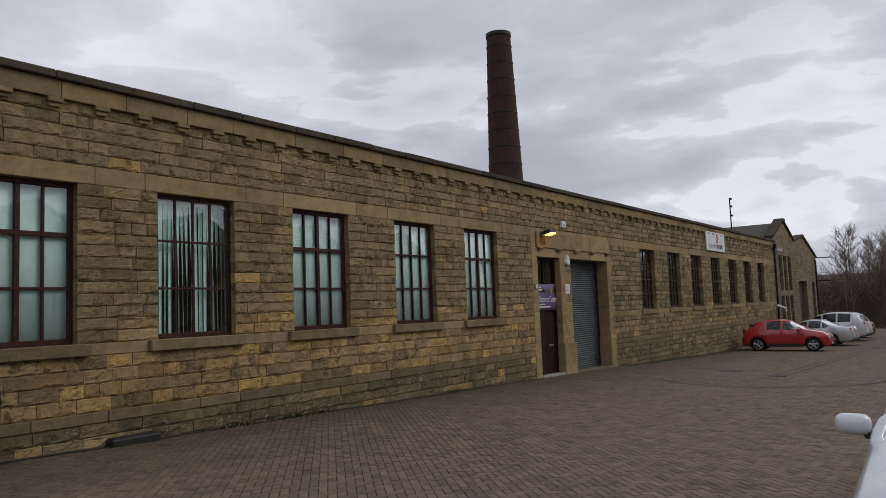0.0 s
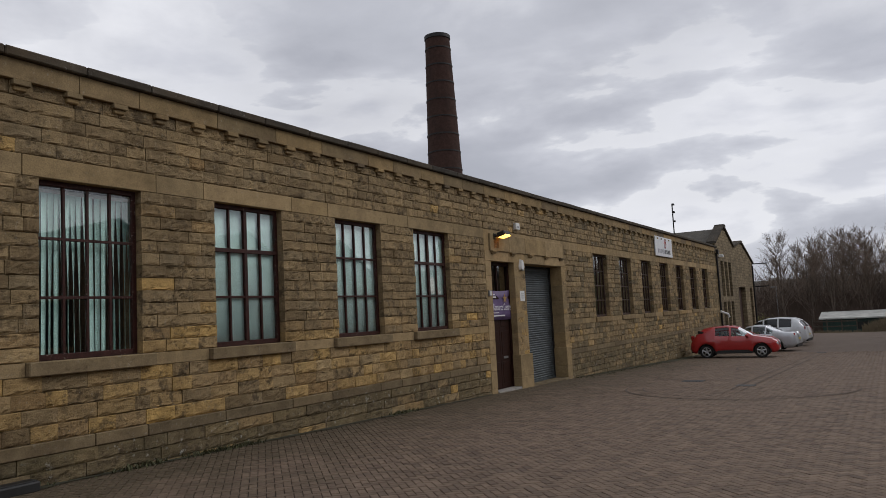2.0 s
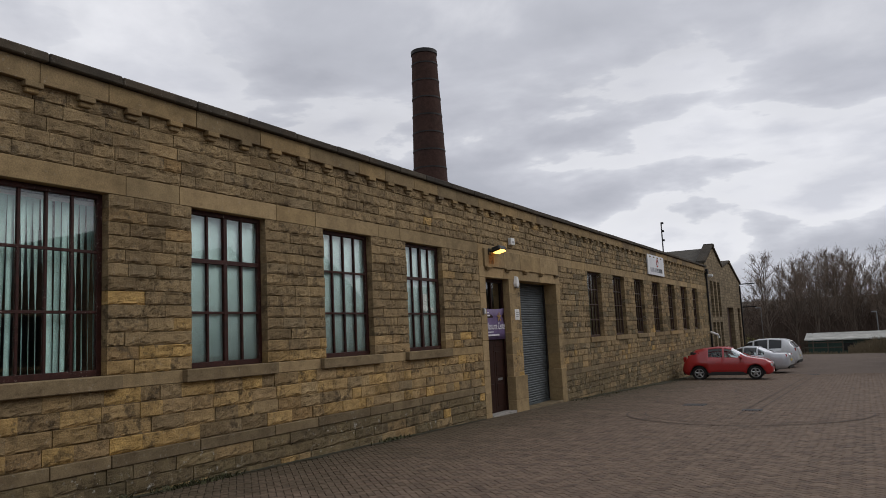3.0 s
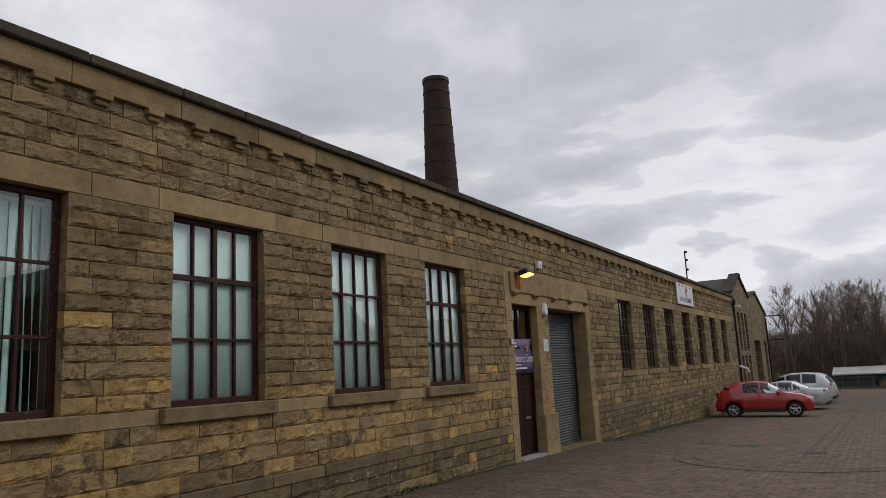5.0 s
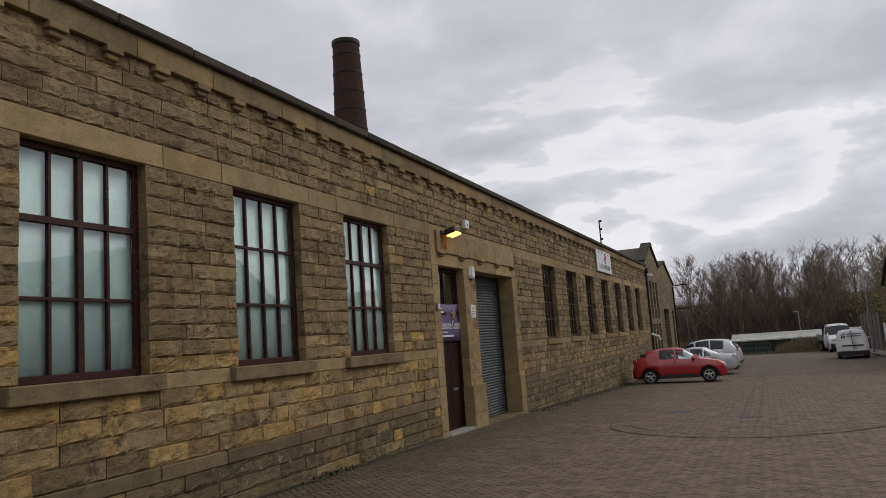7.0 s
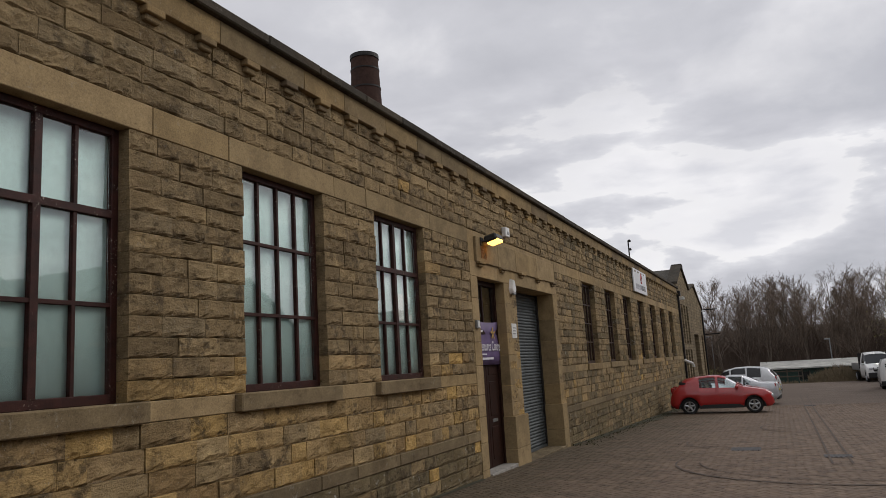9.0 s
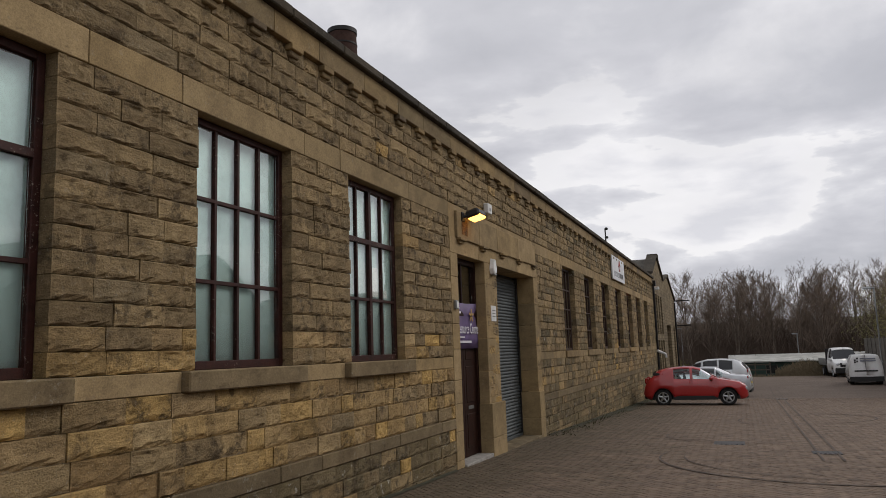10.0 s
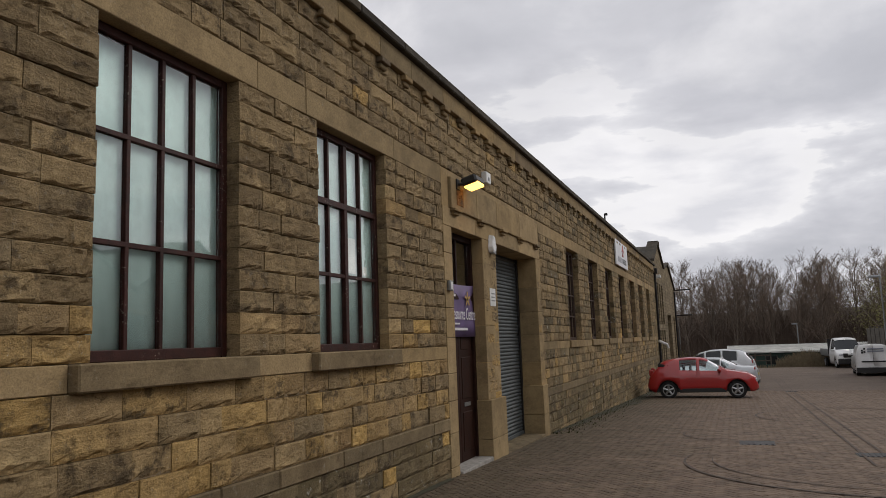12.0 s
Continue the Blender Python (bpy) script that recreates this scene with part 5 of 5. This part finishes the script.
for k in range(2000):
    if k < 700:
        y = wr_.gauss(wr_.choice((8.9, 7.6, 9.4, 5.9, 14.2)), 0.28)
    else:
        y = wr_.uniform(24.3, 48)
    if 18.4 < y < 24.2:
        continue
    x = abs(wr_.gauss(0.05, 0.05 if y < 20 else 0.30)) + 0.02
    h = wr_.uniform(0.02, 0.085 if y < 20 else 0.045)
    a = wr_.uniform(0, 6.28)
    dx, dy = math.cos(a), math.sin(a)
    z = ground_z(x, y)
    i = len(v)
    b = 0.012
    v += [(x - dy * b, y + dx * b, z), (x + dy * b, y - dx * b, z), (x + dx * h * 0.4 + dy * b, y + dy * h * 0.4 - dx * b, z + h * 0.7), (x + dx * h * 0.8, y + dy * h * 0.8, z + h)]
    f += [(i, i + 1, i + 2), (i, i + 2, i + 3)]
tagged(raw("weeds", v, f, weed_green), "small green weeds growing along the wall foot", "weeds", kind="stuff")

# ---- beyond the yard ----
kerb_stone = stone_material("kerb_concrete", ((0.20, 0.19, 0.17), (0.26, 0.25, 0.22)), 0.4, 0.1, 0.3)
pv = bmesh.new()
for k in range(24):
    y0, y1 = 20 + k * 2.2, 20 + (k + 1) * 2.2
    for xa, xb, z0 in ((12.9, 13.05, 0.12), (13.05, 19.0, 0.11)):
        a = [pv.verts.new((x, y, ground_z(x, y) + z)) for x, y, z in ((xa, y0, z0), (xb, y0, z0), (xb, y1, z0), (xa, y1, z0))]
        pv.faces.new(a)
        if xa < 13:
            b = [pv.verts.new((xa, y, ground_z(xa, y) + z)) for y, z in ((y0, -0.1), (y0, z0), (y1, z0), (y1, -0.1))]
            pv.faces.new(b)
tagged(part("pavement", pv, kerb_stone), "grey concrete pavement with a raised kerb", "pavement", kind="structure")


def brick_house(name, label, x0, x1, y0, y1, eaves, ridge, wins):
    root = tagged(empty(name), label, "building")
    base = ground_z(x0, (y0 + y1) / 2) - 0.5
    bm = wall_with_openings(bmesh.new(), y0, y1, base, eaves, x0, x0 + 0.35, wins)
    block(bm, x0 + 0.35, x1, y0, y0 + 0.35, base, eaves)
    block(bm, x0 + 0.35, x1, y1 - 0.35, y1, base, eaves)
    block(bm, x1 - 0.35, x1, y0 + 0.35, y1 - 0.35, base, eaves)
    n = max(1, round((y1 - y0) / 8))
    step = (y1 - y0) / n
    for k in range(n):
        a, b = y0 + k * step, y0 + (k + 1) * step
        prism(bm, [(a, eaves), (b, eaves), ((a + b) / 2, ridge)], x0, x0 + 0.35)
    part("wall", bm, red_brick, root)
    for k in range(n):
        a, b = y0 + k * step, y0 + (k + 1) * step
        for p, q in (((a - 0.1, eaves - 0.05), ((a + b) / 2, ridge)), (((a + b) / 2, ridge), (b + 0.1, eaves - 0.05))):
            prism(rb := bmesh.new(), [p, q, (q[0], q[1] + 0.16), (p[0], p[1] + 0.16)], x0 - 0.2, x1 + 0.1)
            part("roof", rb, slate, root)
    for a, b, c, d in wins:
        w = boxed("window", (x0 + 0.2, x0 + 0.25, a, b, c, d), glass_dark, root, 0.003)
        boxed("sill", (x0 - 0.06, x0 + 0.2, a - 0.1, b + 0.1, c - 0.14, c), ashlar, w, 0.01)
        boxed("lintel", (x0 - 0.02, x0 + 0.2, a - 0.15, b + 0.15, d, d + 0.2), ashlar, w, 0.01)
    return root


brick_house("brick_workshop", "dark red-brown gabled workshop beside the pavement", 14.6, 24, 44.0, 66.0, 3.7, 5.5, [(46.5 + k * 4.2, 47.6 + k * 4.2, 2.2, 3.7) for k in range(5)] + [(48.7, 49.8, -0.6, 1.9), (57.2, 58.3, -0.6, 1.9)])
brick_house("stone_workshop", "long low workshop facing the mill across the yard", 20.5, 30, -30.0, 42.0, 4.6, 7.2, [(-27 + k * 5.0, -25.2 + k * 5.0, 1.6, 3.6) for k in range(13)])


def street_lamp(x, y, h, lean, label):
    root = tagged(empty("street_lamp", pose(x, y, ground_z(x, y), 0, lean, 0)), label, "street lamp")
    tb = bmesh.new()
    tube(tb, [(0, 0, -0.2), (0, 0, 1.2), (0, 0, 1.25), (0, 0, h)], [0.09, 0.09, 0.06, 0.045], 10)
    part("pole", tb, grey_metal, root)
    hb = bmesh.new()
    block(hb, -0.11 * h, 0.06, -0.13, 0.13, h - 0.03, h + 0.10, 0.03)
    part("lamp_head", hb, grey_metal, root)


street_lamp(13.2, 64.5, 6.2, 0, "grey street lamp standing by the pavement")
street_lamp(9.7, 88.0, 4.2, 0, "grey street lamp beyond the green shed")
street_lamp(-1.5, 92.0, 5.2, 0, "grey lamp post in front of the wood")

conc = surface("fence_concrete", (0.11, 0.096, 0.078), 0.9, vary=0.35, scale=2, relief=0.3)
fence = tagged(empty("panel_fence"), "weathered concrete panel fence between posts", "fence")
for k in range(6):
    y = 66.2 + k * 1.9
    boxed("post", (14.0, 14.14, y, y + 0.14, -1.2, 1.9), conc, fence, 0.01)
    for j in range(5):
        boxed("panel", (14.04, 14.10, y + 0.14, y + 1.9, -1.0 + j * 0.55, -0.46 + j * 0.55), conc, fence, 0.008)
for yy in (65.3, 61.4):
    bd = tagged(empty("notice_board", pose(14.2, yy, ground_z(14, yy))), "tall pale board leaning at the pavement edge", "board")
    boxed("panel", (0, 0.06, 0, 0.7, 0.25, 2.1), white_plastic, bd, 0.01)
    boxed("post", (0.06, 0.12, 0.3, 0.4, 0, 1.9), grey_metal, bd, 0.006)

shed_green = surface("shed_green_paint", (0.016, 0.045, 0.034), 0.7, vary=0.4, scale=2)
shed_roof = surface("shed_roof_pale", (0.48, 0.48, 0.44), 0.7, vary=0.35, scale=1.2)
sh = tagged(empty("green_shed", pose(3.5, 83.0, ground_z(8, 83) - 0.1)), "long low dark green shed with a pale roof", "shed")
for k in range(16):
    boxed("wall_panel", (k * 0.75, k * 0.75 + 0.74, 0, 0.06, 0, 1.75), shed_green, sh, 0.01)
boxed("wall", (0, 12, 0.07, 4, 0, 1.74), shed_green, sh, 0)
prism(bm := bmesh.new(), [(-0.35, 1.72), (4.3, 2.25), (4.3, 2.40), (-0.35, 1.84)], -0.3, 12.3)
part("roof", bm, shed_roof, sh)
for xx in (3.0, 6.8, 9.6):
    w = boxed("window", (xx, xx + 0.9, -0.05, 0.0, 0.7, 1.4), glass_dark, sh, 0.004)
    boxed("frame", (xx - 0.06, xx, -0.07, 0.0, 0.62, 1.48), conc, w, 0.004)
    boxed("frame", (xx + 0.9, xx + 0.96, -0.07, 0.0, 0.62, 1.48), conc, w, 0.004)
pfence = tagged(empty("post_fence"), "rough wooden post fence at the yard's far edge", "fence")
post_wood = surface("post_wood", (0.09, 0.075, 0.055), 0.9, vary=0.4)
for k in range(9):
    boxed("post", (-3 + k * 1.2, -2.9 + k * 1.2, 77.0, 77.1, -1.2, 0.05), post_wood, pfence, 0.01)
for z0 in (-0.7, -0.25):
    boxed("rail", (-3, 6.7, 77.03, 77.07, z0, z0 + 0.1), post_wood, pfence, 0.008)

# dry grass clump and verge
dry = surface("dry_grass_blade", (0.21, 0.165, 0.10), 0.9, vary=0.4, scale=5)
v, f = [], []
gr = random.Random(5)
for k in range(5200):
    if k < 3600:
        a, r = gr.uniform(0, 6.28), gr.random() ** 0.6
        x, y = 9.6 + 2.6 * r * math.cos(a), 77.2 + 1.3 * r * math.sin(a)
        h = gr.uniform(0.7, 1.65) * (1.05 - 0.6 * r)
    else:
        x, y = gr.uniform(-4, 14), gr.uniform(75.6, 77.5)
        h = gr.uniform(0.1, 0.35)
    z = ground_z(x, y) - 0.05
    lx, ly_ = gr.gauss(0, 0.22) * h, gr.gauss(0, 0.22) * h
    i = len(v)
    v += [(x - 0.018, y, z), (x + 0.018, y, z), (x + lx * 0.5 + 0.012, y + ly_ * 0.5, z + h * 0.6), (x + lx, y + ly_, z + h)]
    f += [(i, i + 1, i + 2), (i, i + 2, i + 3)]
tagged(raw("dry_grass", v, f, dry), "clump of tall dry straw-coloured grass by the truck", "grass", kind="stuff")

# ---- trees ----
bark = surface("bark_grey_brown", (0.150, 0.116, 0.088), 0.95, vary=0.4, scale=3)
twig_mat = surface("twigs_brown", (0.190, 0.140, 0.104), 0.95, vary=0.4, scale=0.6)


def limb(v, f, p, d, length, r0, r1, sides, rg, bend, seg):
    """A tapering bar that wanders; returns its points."""
    pts = [p.copy()]
    d = d.normalized()
    for k in range(seg):
        d = (d + Vector((rg.gauss(0, bend), rg.gauss(0, bend), rg.gauss(0.03, bend)))).normalized()
        pts.append(pts[-1] + d * length / seg)
    base = len(v)
    for k, q in enumerate(pts):
        r = r0 + (r1 - r0) * k / seg
        a = d.orthogonal().normalized()
        b = d.cross(a)
        for s in range(sides):
            t = 6.2832 * s / sides
            v.append(tuple(q + r * (math.cos(t) * a + math.sin(t) * b)))
    for k in range(seg):
        for s in range(sides):
            i, j = base + k * sides + s, base + k * sides + (s + 1) % sides
            f.append((i, j, j + sides, i + sides))
    return pts


def grow(seed, h, spread, upright, nl):
    rg = random.Random(seed)
    tv, tf, cv, cf = [], [], [], []
    stems = 1 if rg.random() < 0.6 else 2
    for s in range(stems):
        d0 = Vector((rg.gauss(0, 0.08), rg.gauss(0, 0.08), 1))
        trunk = limb(tv, tf, Vector((rg.gauss(0, 0.15) * s, rg.gauss(0, 0.15) * s, -0.4)), d0, h * rg.uniform(0.82, 1.0), 0.15, 0.02, 7, rg, 0.035, 9)
        for k in range(nl // stems):
            u = 0.22 + 0.76 * (k + rg.random()) / (nl // stems)
            i = min(int(u * 9), 8)
            p = trunk[i].lerp(trunk[i + 1], u * 9 - i)
            a = rg.uniform(0, 6.28)
            d = Vector((math.cos(a), math.sin(a), upright * rg.uniform(0.7, 1.4)))
            ll = spread * (1.15 - 0.75 * u) * rg.uniform(0.7, 1.2)
            pts = limb(tv, tf, p, d, ll, 0.055 * (1.25 - u), 0.012, 4, rg, 0.10, 5)
            for q in range(10):
                w = rg.uniform(0.25, 1.0)
                i2 = min(int(w * 5), 4)
                p2 = pts[i2].lerp(pts[i2 + 1], w * 5 - i2)
                a2 = rg.uniform(0, 6.28)
                d2 = (pts[-1] - pts[0]).normalized() + 0.8 * Vector((math.cos(a2), math.sin(a2), rg.uniform(0, 0.9)))
                p3 = limb(cv, cf, p2, d2, ll * rg.uniform(0.25, 0.5), 0.018, 0.006, 3, rg, 0.12, 3)
                for e in range(6):
                    w3 = rg.uniform(0.15, 1)
                    i3 = min(int(w3 * 3), 2)
                    d3 = d2.normalized() + 0.9 * Vector((rg.gauss(0, 1), rg.gauss(0, 1), rg.gauss(0.4, 0.6)))
                    limb(cv, cf, p3[i3].lerp(p3[i3 + 1], w3 * 3 - i3), d3, ll * rg.uniform(0.12, 0.26), 0.011, 0.005, 3, rg, 0.1, 1)
    return (tv, tf), (cv, cf)


KINDS = []
for s, (h, sp, up, nl) in enumerate(((13.0, 4.8, 1.6, 22), (12.5, 4.4, 1.9, 22), (13.5, 5.0, 1.7, 22), (12.0, 5.0, 1.2, 22), (11.0, 4.6, 1.1, 20))):
    (tv, tf), (cv, cf) = grow(40 + s, h, sp, up, nl)
    root = tagged(empty("tree"), "bare winter tree with upswept fine twigs", "tree", "trees of the wood")
    raw("trunk", tv, tf, bark, root)
    raw("crown", cv, cf, twig_mat, root)
    KINDS.append(root)
tr = random.Random(11)
spots = []
for k in range(130):
    row = k % 5
    x = -29 + (k // 5) * 2.55 + tr.uniform(-1.5, 1.5)
    y = (91, 95, 101, 108, 116)[row] + tr.uniform(-2.2, 2.2)
    spots.append((x, y, tr.randrange(5), tr.uniform(0.70, 0.93), tr.uniform(0, 360)))
first = set()
for x, y, kk, sc, rot in spots:
    if x < -0.9 - 0.05 * (y - 91):
        sc *= 0.55
    m = pose(x, y, ground_z(x, y) - 0.2, 0, 0, rot) @ Matrix.Scale(sc, 4)
    if kk not in first:
        first.add(kk)
        KINDS[kk].matrix_basis = m
    else:
        c = copy_thing(KINDS[kk], Matrix())
        c.matrix_basis = m

# thicket under the trees
v, f = [], []
ug = random.Random(21)
for k in range(24000):
    x, y = ug.uniform(-48, 46), ug.uniform(86.5, 126)
    h = ug.uniform(1.2, 5.6) * (0.75 if y < 90 else 1.0)
    z = ground_z(x, y) - 0.2
    i = len(v)
    lx, ly_ = ug.gauss(0, 0.16) * h, ug.gauss(0, 0.16) * h
    r = ug.uniform(0.012, 0.03)
    v += [(x - r, y - r, z), (x + r, y - r, z), (x, y + r, z), (x + lx, y + ly_, z + h)]
    f += [(i, i + 1, i + 3), (i + 1, i + 2, i + 3), (i + 2, i, i + 3)]
    for q in range(3):
        u = ug.uniform(0.3, 0.9)
        bx, by, bz = x + lx * u, y + ly_ * u, z + h * u
        i = len(v)
        v += [(bx - 0.012, by, bz), (bx + 0.012, by, bz), (bx + ug.gauss(0, 0.3) * h * 0.4, by + ug.gauss(0, 0.3) * h * 0.4, bz + ug.uniform(0.1, 0.3) * h)]
        f.append((i, i + 1, i + 2))
thicket_mat = surface("thicket_twigs", (0.105, 0.073, 0.054), 0.95, vary=0.5, scale=0.35)
tagged(raw("thicket", v, f, thicket_mat), "dense brown leafless undergrowth below the wood", "undergrowth", kind="stuff")
leafy = surface("early_leaf", (0.14, 0.122, 0.032), 0.8, vary=0.5, scale=1.5)


def bush(x, y, rx, rz, n, seed, label):
    rg = random.Random(seed)
    root = tagged(empty("shrub", pose(x, y, ground_z(x, y) - 0.2)), label, "shrub")
    tv, tf = [], []
    ends = []
    for k in range(14):
        a = rg.uniform(0, 6.28)
        pts = limb(tv, tf, Vector((0, 0, 0)), Vector((math.cos(a) * 0.6, math.sin(a) * 0.6, 1)), rz * rg.uniform(0.6, 1.0), 0.07, 0.015, 5, rg, 0.12, 6)
        ends += pts[2:]
    raw("trunk", tv, tf, bark, root)
    v, f = [], []
    for k in range(n):
        c = rg.choice(ends) + Vector((rg.gauss(0, rx * 0.28), rg.gauss(0, rx * 0.28), rg.gauss(0, rz * 0.10)))
        a = Vector((rg.gauss(0, 1), rg.gauss(0, 1), rg.gauss(0, 1))).normalized() * rg.uniform(0.05, 0.11)
        b = a.orthogonal().normalized() * 0.055
        i = len(v)
        v += [tuple(c - a), tuple(c + b), tuple(c + a), tuple(c - b)]
        f.append((i, i + 1, i + 2, i + 3))
    raw("crown", v, f, leafy, root)


bush(16.3, 79.0, 3.2, 8.0, 11000, 1, "olive-green budding tree behind the workshop")
bush(-3.8, 87.0, 2.6, 2.6, 2600, 2, "low green shrub at the edge of the wood")
bush(-1.9, 88.5, 2.2, 2.4, 2200, 4, "low green shrub at the edge of the wood")

# ---- single stones of the wall, single paving blocks ----
shape_meshes = []
for sv, sf in SHAPES:
    me = bpy.data.meshes.new("stone")
    me.from_pydata(sv, [], sf)
    me.materials.append(stone_brown)
    me.update()
    shape_meshes.append(me)
for y, w, z0, z1, kind in singles:
    ob = new("stone", shape_meshes[rng.randrange(10)])
    ob.parent = wall_front
    ob.location = (rng.uniform(-0.008, 0.012), y + JOINT / 2, z0 + JOINT / 2)
    ob.scale = (DEPTH, w - JOINT, z1 - z0 - JOINT)
    ob.material_slots[0].link = "OBJECT"
    ob.material_slots[0].material = STONE_MATS[kind]


def paver_shape():
    """A 200 by 100 mm block with a chamfered top, middle at the origin, top at z = 0."""
    a, b, c = 0.0958, 0.0458, 0.005
    v = [(-a, -b, -0.05), (a, -b, -0.05), (a, b, -0.05), (-a, b, -0.05), (-a, -b, -c), (a, -b, -c), (a, b, -c), (-a, b, -c),
         (-a + c, -b + c, 0), (a - c, -b + c, 0), (a - c, b - c, 0), (-a + c, b - c, 0)]
    f = [(i, (i + 1) % 4, (i + 1) % 4 + 4, i + 4) for i in range(4)] + [(i + 4, (i + 1) % 4 + 4, (i + 1) % 4 + 8, i + 8) for i in range(4)] + [(8, 9, 10, 11)]
    return v, f


pv_, pf_ = paver_shape()
pave_me = bpy.data.meshes.new("paving_block")
pave_me.from_pydata(pv_, [], pf_)
pave_me.materials.append(paver)
pave_me.update()
blocks = []
U = 0.1
C45 = math.sqrt(0.5)
for i in range(-420, 420):
    for j in range(-250, 420):
        # herringbone laid at 45 degrees to the wall: cells repeat along the diagonal every four
        k = (i - j) % 4
        if k not in (0, 3):
            continue
        x, y, r = (i * U + U, j * U + U / 2, 45) if k == 0 else (i * U + U / 2, j * U + U, 135)
        x, y = 6.0 + (x - y) * C45, 15.0 + (x + y) * C45
        if -0.2 < x < 12.8 and -4.3 < y < PAVE_Y + 0.2:
            blocks.append((x, y, r))
keep = [(x, y, r) for x, y, r in blocks if 0.0 < x < 12.55 and -4.05 < y < PAVE_Y]
br = random.Random(17)
single_blocks, v, f = 0, [], []
for x, y, r in keep:
    z = ground_z(x, y) + br.uniform(-0.003, 0.002)
    if 4.4 < x < 6.9 and 3.9 < y < 6.4 and single_blocks < 300:
        ob = new("paving_block", pave_me)
        ob.parent = yard_bed
        ob.matrix_basis = pose(x, y, z, br.uniform(-0.6, 0.6), br.uniform(-0.6, 0.6), r)
        single_blocks += 1
        continue
    k = len(v)
    tx, ty = br.uniform(-0.012, 0.012), br.uniform(-0.012, 0.012)
    for a, b, c in pv_:
        ca, sa = (C45, C45) if r == 45 else (-C45, C45)
        a, b = a * ca - b * sa, a * sa + b * ca
        v.append((x + a, y + b, z + c + a * tx + b * (ty - 0.0235)))
    f += [tuple(k + i for i in q) for q in pf_]
tagged(raw("paving_blocks", v, f, paver, yard_bed), kind="stuff")
